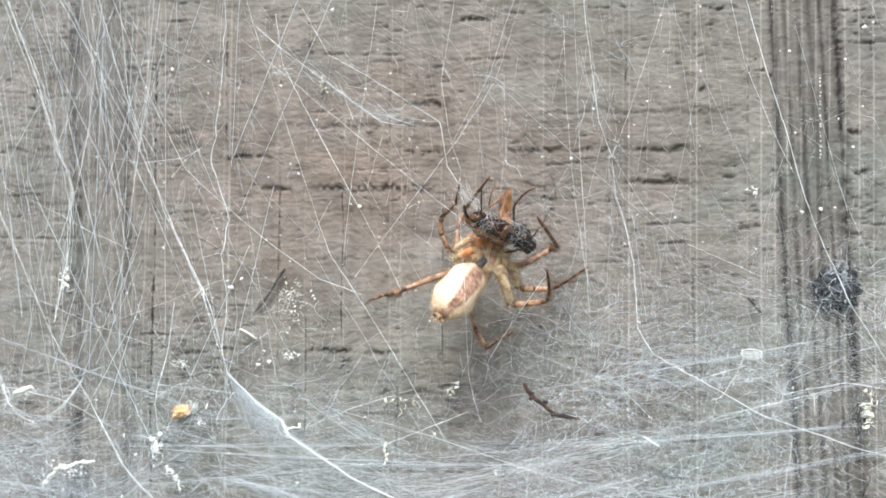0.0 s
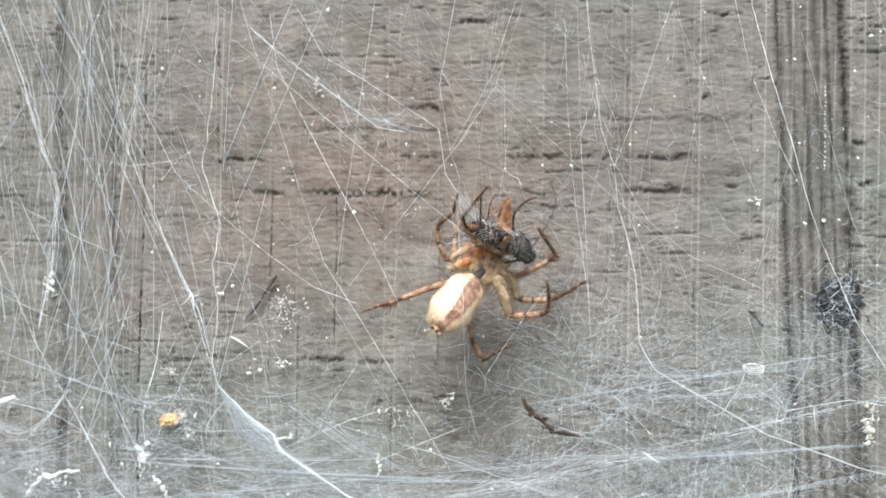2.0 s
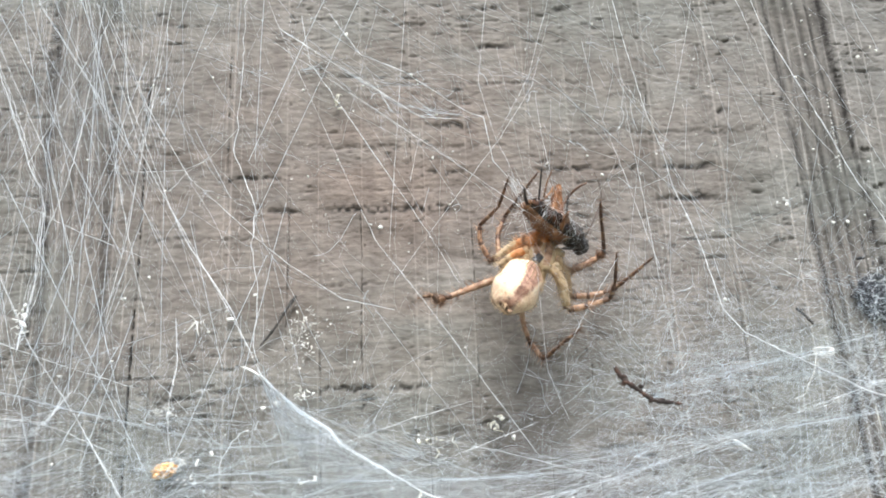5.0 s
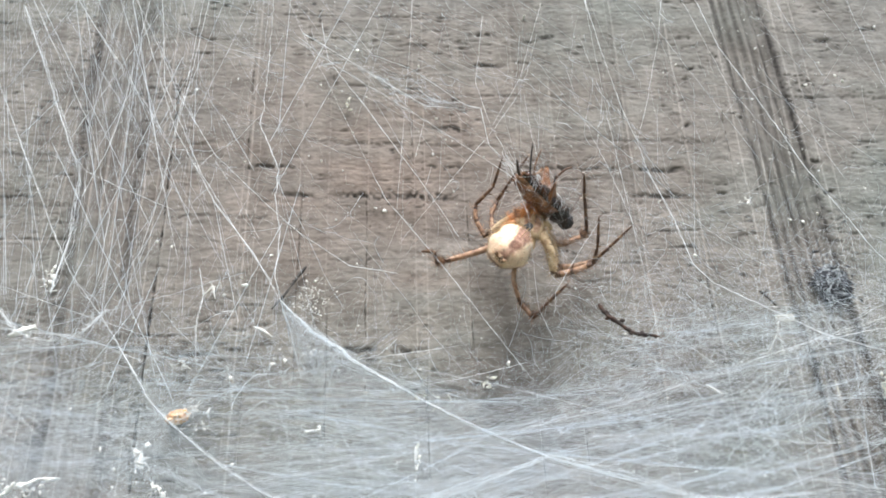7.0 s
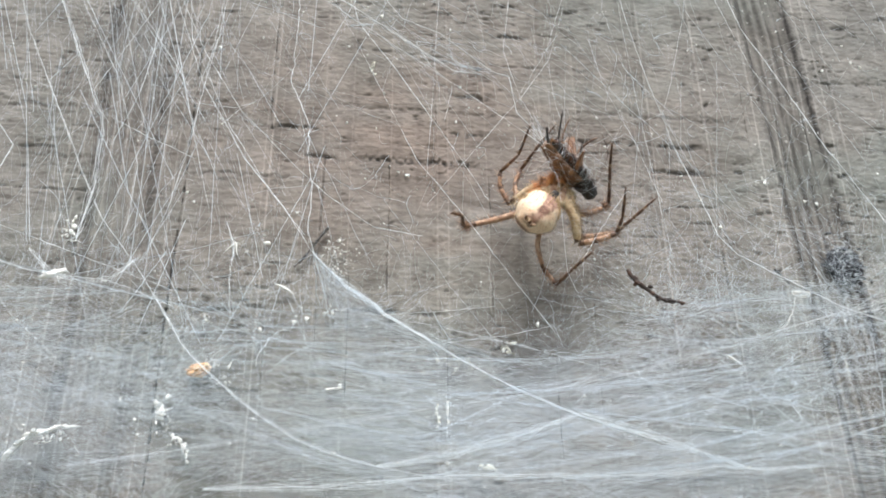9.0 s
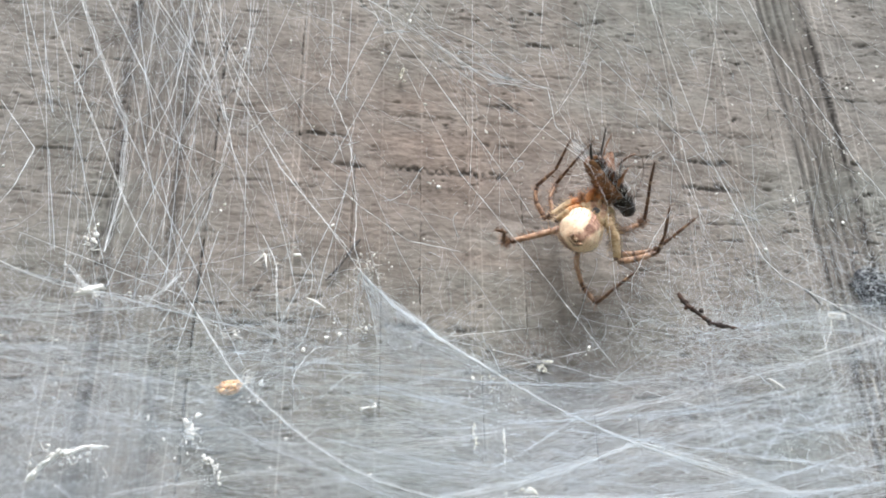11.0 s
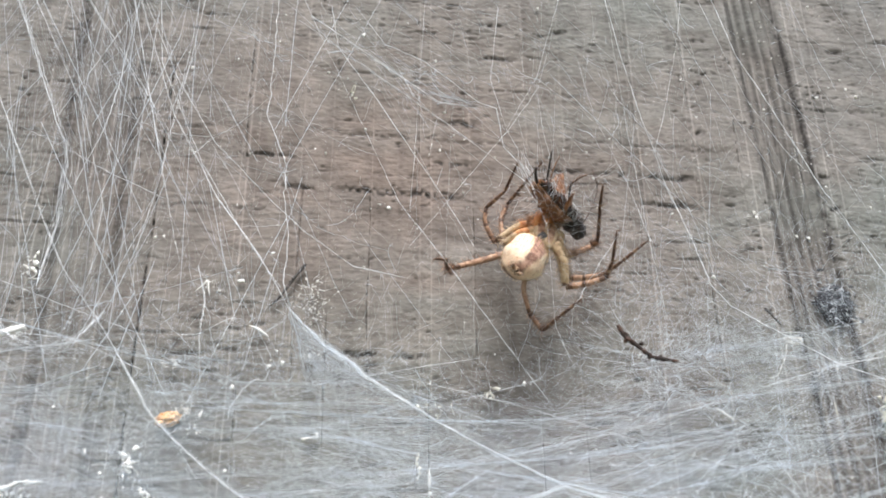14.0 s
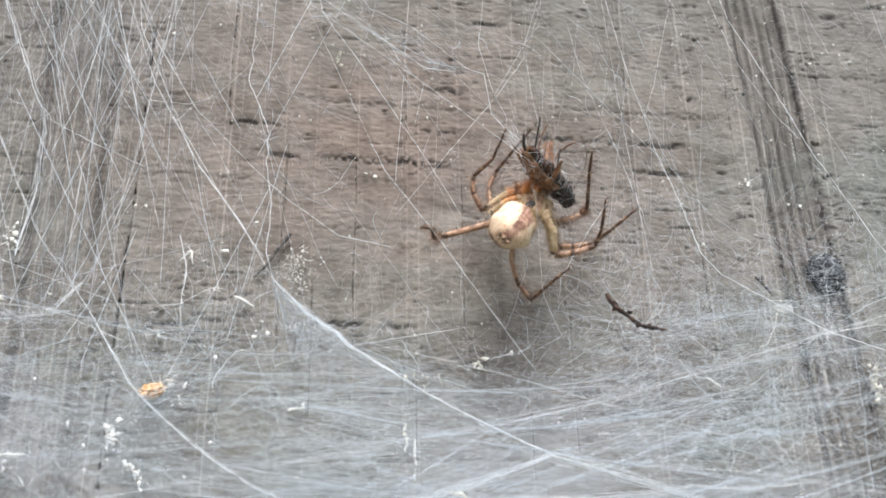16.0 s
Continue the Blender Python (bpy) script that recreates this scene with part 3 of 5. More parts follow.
run([(1.75, -0.9, 4.6), (1.95, -1.1, 2.6), (2.09, -1.25, 1.41), (2.26, -1.17, 0.98), (2.30, -1.26, 0.49), (2.40, -1.27, 0.17), (2.50, -1.38, -0.35), (2.51, -1.70, -1.11)], 0.0066, 3)
run([(2.51, -1.70, -1.11), (2.67, -1.80, -1.40), (3.20, -1.81, -1.69), (3.85, -1.85, -2.05), (4.9, -1.9, -2.4), (6.2, -1.8, -2.7)], 0.010, 4)
run([(2.27, -1.17, 0.98), (2.7, -0.9, 0.35), (3.3, -0.6, -0.1), (4.3, -0.2, -0.5)], 0.004, 2)
run([(2.27, -1.17, 0.98), (2.5, -1.1, 1.6), (2.95, -0.9, 3.0), (3.3, -0.7, 4.4)], 0.005, 2)
run([(-4.6, -1.7, -3.95), (-3.5, -1.6, -3.75), (-1.37, -1.5, -3.34), (0.2, -1.45, -3.05), (1.37, -1.4, -2.78), (2.60, -1.37, -2.41), (3.31, -1.49, -2.20), (4.08, -1.54, -1.96), (5.4, -1.6, -1.6), (7.0, -1.5, -1.1)], 0.0056, 12)
run([(-1.6, -2.3, -4.02), (-0.84, -2.2, -3.87), (-0.1, -2.2, -3.66), (0.43, -2.2, -3.47), (1.15, -2.2, -3.66), (2.2, -2.1, -3.95)], 0.0095, 16)
run([(3.85, -0.45, 4.4), (4.01, -0.66, 3.04), (4.13, -0.93, 2.23), (4.33, -1.12, 1.35), (4.48, -1.32, 0.52), (4.56, -1.46, 0.12), (4.9, -1.6, -0.8), (5.3, -1.7, -1.5)], 0.009, 3)
run([(3.62, -0.5, 4.2), (3.95, -0.8, 2.2), (4.25, -1.05, 1.2), (4.4, -1.25, 0.75)], 0.004, 2)
run([(-0.72, -0.6, 4.3), (-0.80, -0.85, 2.90), (-0.86, -1.04, 2.13), (-0.92, -1.22, 1.32), (-0.98, -1.41, 0.55), (-1.05, -1.5, -0.4)], 0.005, 2)
run([(-6.4, -0.2, -0.7), (-5.71, -0.26, -0.97), (-4.92, -0.32, -1.28), (-4.10, -0.27, -1.55)], 0.005, 3)
run([(-5.9, -1.4, 0.72), (-5.16, -1.38, 0.39), (-4.48, -1.37, 0.04), (-3.76, -1.34, -0.27)], 0.004, 2)
run([(-6.7, -0.1, 3.9), (-5.99, -0.16, 2.28), (-5.52, -0.41, 1.23), (-5.36, -0.38, 0.92), (-5.32, -0.33, 0.68), (-5.2, -0.6, -0.24), (-5.2, -0.9, -1.2)], 0.008, 8)
run([(-5.1, -0.3, 4.2), (-4.56, -0.41, 3.04), (-4.08, -0.53, 1.96), (-3.47, -0.67, 0.92), (-3.25, -0.65, 0.71), (-2.78, -0.51, 0.28), (-2.30, -0.40, -0.12), (-1.64, -0.39, -0.58), (-1.0, -0.6, -0.78)], 0.006, 3)
run([(-0.85, -1.06, 2.1), (0.73, -1.05, 2.05), (1.6, -0.9, 1.5), (2.4, -0.8, 1.2)], 0.0025, 2)
run([(0.37, -1.24, 0.63), (0.39, -1.21, 0.8), (0.26, -1.14, 1.16), (0.1, -1.0, 2.0), (0.3, -0.8, 3.4)], 0.005, 3)
run([(0.26, -1.14, 1.16), (0.73, -1.05, 2.05), (1.2, -0.9, 3.6)], 0.004, 2)
run([(0.37, -1.5, 0.6), (0.42, -1.62, 0.1), (0.5, -1.9, -0.6), (0.52, -1.85, -1.2), (0.55, -1.79, -1.73), (0.7, -1.9, -2.2)], 0.005, 2)
run([(1.45, -1.6, -0.5), (1.1, -1.7, -1.0), (0.78, -1.74, -1.5), (0.75, -1.74, -1.75)], 0.005, 2)
run([(1.75, -1.2, 4.0), (1.85, -1.3, 1.2), (1.95, -1.4, -0.5), (2.0, -1.5, -1.5)], 0.004, 2)
run([(-5.3, -1.9, -1.75), (-4.9, -2.2, -2.15), (-4.55, -2.3, -2.27), (-4.3, -2.2, -2.15), (-4.15, -1.95, -1.8)], 0.006, 9, True)
run([(-7.0, -1.5, -1.2), (-5.6, -1.75, -1.85), (-5.05, -1.8, -1.99), (-4.4, -1.9, -2.1), (-3.7, -2.0, -2.4)], 0.005, 4, True)
run([(-6.2, -1.9, -1.5), (-5.2, -2.2, -2.6), (-4.4, -2.3, -3.3), (-3.6, -2.4, -3.9)], 0.003, 2)
run([(-3.4, -0.9, -4.05), (-2.2, -0.5, -3.95), (-0.95, -0.25, -3.80), (-0.2, -0.10, -3.73), (1.5, -0.08, -3.73), (2.3, -0.08, -3.68), (2.85, -0.10, -3.60), (3.5, -0.08, -3.64), (4.3, -0.06, -3.57)], 0.010, 14)
run([(0.9, -2.2, -3.27), (2.1, -2.2, -3.24), (3.2, -2.1, -3.35), (4.5, -1.9, -3.3)], 0.004, 9)
run([(1.4, -2.2, -3.56), (2.4, -2.2, -3.62), (3.4, -2.1, -3.74), (4.6, -1.9, -3.9)], 0.004, 9)
run([(-1.2, -1.3, -2.2), (0.1, -1.4, -2.5), (1.3, -1.5, -2.85), (2.6, -1.6, -3.2)], 0.003, 6)
run([(2.80, -2.0, -3.08), (2.85, -2.0, -3.2), (2.95, -2.0, -3.38)], 0.008, 2)
run([(-6.8, -0.6, 0.9), (-6.25, -0.7, 0.2), (-6.35, -0.8, -0.4), (-6.6, -0.9, -1.0)], 0.008, 5)
run([(-4.55, -0.8, 4.3), (-4.6, -1.2, 1.3), (-4.62, -1.4, 0.6), (-4.8, -1.5, -0.2)], 0.006, 3)
run([(-5.5, -0.5, 1.2), (-5.05, -0.55, 2.2), (-4.5, -0.5, 3.6)], 0.005, 2)
run([(-4.62, -0.95, 1.08), (-4.45, -0.9, 1.06), (-4.1, -0.7, 1.0), (-3.6, -0.5, 1.1), (-3.3, -0.45, 1.25), (-2.8, -0.95, 1.5)], 0.004, 2)
run([(-3.25, -0.6, -0.3), (-2.98, -0.7, -0.24), (-2.75, -0.8, -0.27), (-2.5, -0.95, -0.3)], 0.005, 2)
run([(-3.75, -0.45, 0.85), (-3.6, -0.4, 1.08), (-3.3, -0.45, 1.3)], 0.004, 2)
run([(-3.6, -0.5, 1.1), (-3.2, -0.6, 0.45), (-2.8, -0.7, -0.35)], 0.005, 2)
run([(-1.0, -1.05, -0.55), (-0.52, -1.0, 0.11), (0.33, -1.0, 1.24), (0.8, -0.9, 2.0), (1.15, -0.7, 3.2)], 0.004, 2)
run([(2.1, -0.5, 2.2), (2.33, -0.85, 1.5), (2.28, -1.17, 0.98)], 0.0035, 2, True)
run([(1.95, -0.2, 3.6), (2.1, -0.5, 2.2), (1.75, -0.9, 0.9), (1.4, -0.9, 0.35)], 0.003, 2)
run([(0.9, -0.5, 2.2), (0.92, -0.6, 1.5), (0.95, -0.8, 0.9)], 0.004, 2)
run([(1.7, -0.1, 3.1), (1.72, -0.5, 1.9), (1.8, -1.2, 0.5), (1.95, -1.5, -0.6)], 0.004, 2)
run([(2.3, -1.2, -1.8), (2.55, -1.25, -2.05), (2.75, -1.3, -2.25)], 0.006, 3)
run([(2.2, -0.9, -2.2), (1.85, -1.0, -2.45), (1.6, -1.1, -2.6)], 0.005, 3)
run([(2.2, -0.9, -2.2), (2.1, -0.8, -1.8), (2.4, -1.1, -1.3)], 0.004, 2)
run([(4.3, -1.2, -1.9), (3.8, -1.4, -1.55), (3.2, -1.75, -1.68)], 0.006, 4)
run([(4.3, -1.2, -1.9), (5.0, -1.2, -1.75), (5.9, -1.1, -1.9)], 0.007, 6)
run([(3.0, -1.8, -3.2), (3.12, -1.85, -3.45), (3.2, -1.9, -3.8)], 0.007, 5)
run([(-1.55, -2.03, -2.40), (-0.9, -1.5, -2.15), (-0.2, -1.2, -1.95)], 0.004, 3)
run([(-1.0, -2.05, -2.72), (-0.2, -1.6, -2.45), (0.5, -1.3, -2.2)], 0.004, 3)
run([(-4.95, -1.1, 4.0), (-4.46, -1.32, 2.18), (-3.8, -1.62, -0.23), (-3.55, -1.7, -1.1)], 0.006, 3)
run([(-6.5, -0.6, 3.9), (-5.7, -0.88, 2.38), (-4.98, -1.13, 1.02), (-4.55, -1.2, -0.28), (-4.5, -1.4, -1.2)], 0.006, 3)
run([(-5.85, -0.3, 3.9), (-5.16, -0.41, 2.83), (-4.47, -0.57, 1.73), (-4.0, -0.7, 0.95)], 0.005, 2)
run([(-3.78, -0.9, 4.0), (-3.83, -1.1, 2.1), (-3.95, -1.3, 0.0), (-4.05, -1.5, -1.0)], 0.005, 2)
run([(-3.7, -0.8, 4.2), (-3.8, -1.15, 1.8), (-3.98, -1.35, -0.2)], 0.005, 2)
run([(-2.57, -0.6, -2.02), (-2.62, -0.6, -2.11), (-2.77, -0.6, -2.14), (-2.86, -0.6, -2.25), (-2.97, -0.6, -2.41), (-2.99, -0.6, -2.61)], 0.0075, 3)
run([(-3.4, -1.9, -2.0), (-3.2, -2.0, -2.0), (-2.95, -2.0, -1.85), (-2.8, -1.95, -1.83)], 0.005, 3, True)
run([(-3.45, -1.0, -0.9), (-3.25, -1.6, -1.5), (-3.2, -2.0, -2.0), (-3.15, -2.0, -2.5)], 0.006, 4, True)
run([(-1.75, -1.0, 3.0), (-1.35, -1.13, 2.33), (-0.83, -1.24, 2.03), (-0.08, -1.08, 1.56), (0.12, -1.2, 1.42), (0.21, -1.15, 0.87), (0.36, -1.22, 0.64)], 0.0062, 4)
run([(-2.35, -1.05, 2.75), (-2.0, -1.14, 2.44), (-0.65, -1.21, 1.44), (-0.27, -1.3, 1.36)], 0.0055, 6)
run([(-2.08, -1.1, 2.9), (-1.97, -1.12, 2.22), (-1.47, -1.32, 1.36), (-0.6, -1.49, -0.13), (-0.3, -1.55, -0.7)], 0.006, 3)
run([(-2.6, -1.0, 3.4), (-2.22, -1.2, 2.36), (-1.19, -1.64, -0.24), (-0.55, -1.75, -1.15), (0.4, -1.9, -2.6)], 0.005, 2)
run([(-2.5, -1.2, 2.55), (-1.86, -1.28, 2.02), (-0.68, -1.45, 1.05), (0.18, -1.5, 0.36), (0.6, -1.5, 0.03)], 0.006, 3)
run([(-1.2, -1.19, 1.97), (-0.98, -1.3, 1.45)], 0.006, 3)
run([(-0.65, -1.06, 1.29), (-0.79, -1.31, 0.56)], 0.0045, 2)


def curl(rs, at, way, long, bend, steps=9):
    """A limp fibre: it sets out one way and keeps turning a little."""
    d = np.asarray(way, float) / (np.linalg.norm(way) + 1e-9)
    turn = rs.normal(0, bend, 3)
    out = [np.asarray(at, float)]
    for _ in range(steps - 1):
        turn = 0.75 * turn + rs.normal(0, bend, 3) * 0.6
        d = d + turn
        d /= np.linalg.norm(d)
        out.append(out[-1] + d * long / (steps - 1))
    out = np.array(out)
    out[:, 1] = np.minimum(out[:, 1], -0.04)
    return out


def web_sheet(web):
    """The dense floor of the web: torn clouds of fine fibres, and bundles that run through it in long streaks."""
    rs = np.random.RandomState(11)
    lines, radii = [], []
    n = 90000
    xs, ys = rs.uniform(-8.5, 8.5, n), -3.8 * rs.beta(2.0, 1.0, n)
    # long clouds that lie along the sheet, with gaps through which the boards show
    cloud = waves2(xs + 20, ys + 20, 1.5, 0.22, 61) * 0.55 + waves2(xs + 20, ys + 20, 0.5, 0.12, 62) * 0.45
    keep = rs.rand(n) < 5.5 * (cloud - 0.47)
    keep &= rs.rand(n) > 0.80 * np.exp(-(((xs - 0.5) / 2.2) ** 2)) * (ys > -1.5)
    keep &= rs.rand(n) > np.where(xs < -1.8, np.where(ys < -2.5, 0.5, 0.86), 0.0)
    keep &= rs.rand(n) > np.where(xs > 3.8, 0.86, 0.70) * (xs > 1.8)
    for x, y in np.stack([xs, ys], 1)[keep][:7300]:
        turn = rs.normal(0.12, 0.35) if rs.rand() < 0.75 else rs.uniform(0, 3.14)
        half = rs.uniform(0.15, 0.7) + rs.exponential(0.3)
        z = sheet_height(x, y) + rs.normal(0, 0.10)
        way = (math.cos(turn), 0.6 * math.sin(turn), 0.55 * math.sin(turn) + rs.normal(0, 0.08))
        start = np.array([x, y, z]) - np.array(way) * half
        lines.append(curl(rs, start, way, 2 * half, 0.10, 8))
        radii.append(min(0.00013 + rs.exponential(0.00016), 0.0020))
    for _ in range(130):
        # streaks: fibres that run side by side, fan out and cling
        x, y = rs.uniform(-6.5, 3.8), -3.3 * rs.beta(1.8, 1.2)
        if abs(x - 0.7) < 1.3 and y > -1.5 or x < -2.2 and rs.rand() < 0.6:
            continue
        turn = rs.normal(0.10, 0.22) if rs.rand() < 0.6 else rs.choice([-0.55, 0.7]) + rs.normal(0, 0.2)
        half, wide = rs.uniform(0.6, 2.4), rs.uniform(0.006, 0.04)
        ends = []
        for q in (-1, 1):
            ex, ey = x + q * half * math.cos(turn), min(y + q * half * math.sin(turn) * 0.7, -0.05)
            ends.append(np.array([ex, ey, sheet_height(ex, ey) + rs.normal(0.05, 0.08)]))
        for _ in range(rs.randint(5, 22)):
            u0, u1 = sorted(rs.uniform(0, 1, 2))
            u0, u1 = u0 * 0.5, 0.5 + u1 * 0.5
            p, q = ends[0] * (1 - u0) + ends[1] * u0, ends[0] * (1 - u1) + ends[1] * u1
            fan = rs.uniform(0.4, 2.2)
            lines.append(sagging(p + rs.normal(0, wide, 3), q + rs.normal(0, wide * fan, 3), rs, 0.02, 0.006, 8))
            radii.append(min(0.00025 + rs.exponential(0.00036), 0.0026) * (0.6 if x < -2.0 or abs(turn) > 0.45 else 1.0))
    for _ in range(2700):
        # mist along the low front edge
        x, y, z = rs.uniform(-7, 4.5), -rs.uniform(1.6, 3.0), -3.98 + rs.normal(0, 0.15)
        if x < -2.5 and rs.rand() < 0.4:
            continue
        turn = rs.normal(0.08, 0.25)
        way = (math.cos(turn), rs.normal(0, 0.15), math.sin(turn))
        half = rs.uniform(0.3, 1.3)
        lines.append(curl(rs, np.array([x, y, z]) - np.array(way) * half, way, 2 * half, 0.06, 8))
        radii.append(min(0.00013 + rs.exponential(0.00017), 0.0018))
    knots = [(0.60, -2.1, -3.40), (2.24, -0.78, -2.14), (-0.15, -1.97, -3.15), (2.82, -2.0, -3.2), (1.5, -0.9, -2.1), (4.3, -1.2, -1.9), (3.0, -1.8, -3.2), (2.3, -1.2, -1.8), (2.2, -0.9, -2.2), (2.1, -0.8, -1.8), (2.6, -1.3, -2.5)]
    for _ in range(16):
        x, y = rs.uniform(-5.5, 4.5), -rs.uniform(0.9, 3.0)
        knots.append((x, y, sheet_height(x, y) + 0.05))
    for k in knots:
        # knots in the sheet, where many fibres meet
        for _ in range(rs.randint(14, 34)):
            turn, reach = rs.choice([0.15, -0.5, 0.6, 2.9]) + rs.normal(0, 0.35), rs.exponential(0.30) + 0.06
            way = (math.cos(turn), 0.5 * math.sin(turn), 0.45 * math.sin(turn) + rs.normal(0, 0.1))
            lines.append(curl(rs, np.array(k) + rs.normal(0, 0.012, 3), way, reach, 0.12, 8))
            radii.append(min(0.0003 + rs.exponential(0.0005), 0.0028))
    for _ in range(2300):
        # crumpled fibres, loose in the sheet and over it
        x, y = rs.uniform(-6.5, 6.0), -3.2 * rs.beta(1.5, 1.3)
        if rs.rand() < 0.55:
            x = 1.0 + 5.0 * rs.beta(1.0, 1.5)
        if abs(x - 0.6) < 1.2 and y > -1.3 and rs.rand() < 0.7:
            continue
        z = sheet_height(x, y) + abs(rs.normal(0, 0.25)) - 0.05
        turn = rs.normal(0.2, 0.9)
        way = (math.cos(turn), rs.normal(0, 0.3), 0.8 * math.sin(turn))
        lines.append(curl(rs, (x, y, z), way, 0.15 + rs.exponential(0.35), 0.30, 10))
        radii.append(min(0.0003 + rs.exponential(0.0004), 0.0026))
    v, f = threads(rs, lines, radii)
    return tagged(part("sheet", mesh_of("sheet", v, f, FINE_SILK), web, "dense hazy sheet of fine silk"), kind="stuff")


def web_tangle(web):
    """Threads that rise from the sheet to the wall and to points above, steep and fanned."""
    rs = np.random.RandomState(23)
    lines, radii = [], []
    for n in range(165):
        side = rs.rand()
        x = rs.normal(-4.6, 1.0) if side < 0.74 else rs.uniform(-7.5, 8)
        y = -rs.uniform(0.2, 1.6)
        top = rs.uniform(0.8, 6.0)
        lean = (-0.40, -0.10, 0.22)[rs.randint(3)] * (1.0 if x < 0 else 0.6) + rs.normal(0, 0.10)
        z0 = sheet_height(x, y) + rs.normal(0, 0.2) if rs.rand() < 0.4 else rs.uniform(-0.6, 1.6)
        z1 = z0 + top
        a, b = (x, y, z0), (x + lean * top, y * rs.uniform(0.25, 0.9), z1)
        lines.append(sagging(a, b, rs, 0.0, 0.003, 9))
        radii.append((min(0.0003 + rs.exponential(0.0005), 0.0034) if rs.rand() < 0.72 else rs.uniform(0.0018, 0.0036)) * (1.0 if x < -2.5 else 0.6))
    for n in range(300):
        # slanting threads between the steep ones, most of them in one band high up
        high = rs.rand() < 0.30
        x, z, y = (rs.uniform(-3.4, 1.2), rs.uniform(1.0, 4.2), -rs.uniform(0.7, 1.3)) if high else (rs.uniform(-7.5, 8), rs.uniform(-2.5, 5), -rs.uniform(0.1, 1.9))
        turn, half = (rs.normal(-0.62, 0.25) if high else rs.normal(-0.75, 0.6)), rs.uniform(0.2, 1.5)
        dy = rs.normal(0, 0.15)
        a = (x - half * math.cos(turn), min(y - dy, -0.05), z - half * math.sin(turn))
        b = (x + half * math.cos(turn), min(y + dy, -0.05), z + half * math.sin(turn))
        lines.append(sagging(a, b, rs, 0.02, 0.008, 9))
        radii.append(min(0.0003 + rs.exponential(0.0004), 0.0024))
    for n in range(24):
        # fine taut threads that fall from above, before the plain boards
        x, y, z1 = rs.uniform(0.2, 3.6) if rs.rand() < 0.7 else rs.uniform(-3.5, 7), -rs.uniform(0.25, 1.1), rs.uniform(1.6, 5.0)
        long, lean = rs.uniform(1.0, 3.8), rs.normal(0.03, 0.13)
        lines.append(sagging((x, y, z1), (x - lean * long, y - 0.12 * long, z1 - long), rs, 0.0, 0.003, 8))
        radii.append(min(0.0005 + rs.exponential(0.0004), 0.0020))
    for a, b, count, wide in (((-2.0, -1.14, 2.44), (-0.65, -1.21, 1.44), 22, 0.08), ((-1.35, -1.13, 2.33), (-0.3, -1.2, 1.45), 18, 0.11), ((-0.9, -1.25, 1.6), (-0.1, -1.2, 1.4), 34, 0.065), ((1.9, -0.5, 2.6), (2.3, -1.15, 1.0), 14, 0.12), ((2.28, -1.17, 0.98), (2.5, -1.6, -1.1), 16, 0.10)):
        # frayed bands, their fibres matted together
        a, b = np.array(a), np.array(b)
        for _ in range(count):
            u0, u1 = rs.uniform(-0.1, 0.7), rs.uniform(0.25, 1.1)
            p, q = a + (b - a) * min(u0, u1) + rs.normal(0, wide, 3) * (1, 0.4, 1), a + (b - a) * max(u0, u1) + rs.normal(0, wide, 3) * (1, 0.4, 1)
            lines.append(curl(rs, p, q - p, np.linalg.norm(q - p) + 0.05, 0.05 if rs.rand() < 0.7 else 0.2, 10))
            radii.append(min(0.0003 + rs.exponential(0.0006), 0.003))
    for pts, thick, fibres in STRANDS:
        # curtains that hang from the strong threads
        p = np.array(pts)
        if p[:, 2].min() > -1.0:
            continue
        for _ in range(9):
            k, t = rs.randint(len(p) - 1), rs.rand()
            a = p[k] * (1 - t) + p[k + 1] * t
            if a[2] > 0.3 or (abs(a[0] - 0.7) < 1.2 and a[2] > -2.6):
                continue
            x, y = a[0] + rs.normal(0, 0.6), min(a[1] + abs(rs.normal(0, 0.6)), -0.05)
            lines.append(sagging(a, (x, y, max(sheet_height(x, y), a[2] - 1.6) + rs.normal(0, 0.15)), rs, 0.03, 0.012, 8))
            radii.append(min(0.0004 + rs.exponential(0.0005), 0.003))
    for n in range(2100):
        # a fine crumpled mesh close to the boards, thickest beside the sheet
        x, z = (0.9 + 5.6 * rs.beta(1.2, 1.3), -2.1 + 2.4 * rs.beta(1.2, 1.6)) if rs.rand() < 0.72 else (rs.uniform(-6.5, 6.5), rs.uniform(-3.4, -0.9))
        p = np.array([x, -rs.uniform(0.1, 1.4), z])
        turn = rs.uniform(0, 6.28)
        lines.append(curl(rs, p, (math.cos(turn), rs.normal(0, 0.3), 0.7 * math.sin(turn)), 0.2 + rs.exponential(0.5), 0.16, 10))
        radii.append(min(0.0002 + rs.exponential(0.0003), 0.0022))
    m0, m1 = np.array([(-2.34, -1.94, -1.69), (-1.97, -1.92, -2.05), (-1.55, -2.03, -2.40), (-0.80, -2.06, -2.85)]), np.array([(-2.34, -1.94, -1.69), (-2.25, -1.85, -2.05), (-2.1, -1.7, -2.45), (-1.7, -1.8, -2.75)])
    for n in range(420):
        # a torn gusset of haze beside the strongest thread
        ta, tb = rs.uniform(0, 2.9), rs.uniform(0, 2.9)
        i, j = int(ta), int(tb)
        a, b = m0[i] + (m0[i + 1] - m0[i]) * (ta - i), m1[j] + (m1[j + 1] - m1[j]) * (tb - j)
        u0, u1 = rs.uniform(-0.15, 0.4), rs.uniform(0.5, 1.1)
        lines.append(sagging(a + (b - a) * u0, a + (b - a) * u1, rs, 0.01, 0.012, 7))
        radii.append(min(0.0002 + rs.exponential(0.0003), 0.0022))
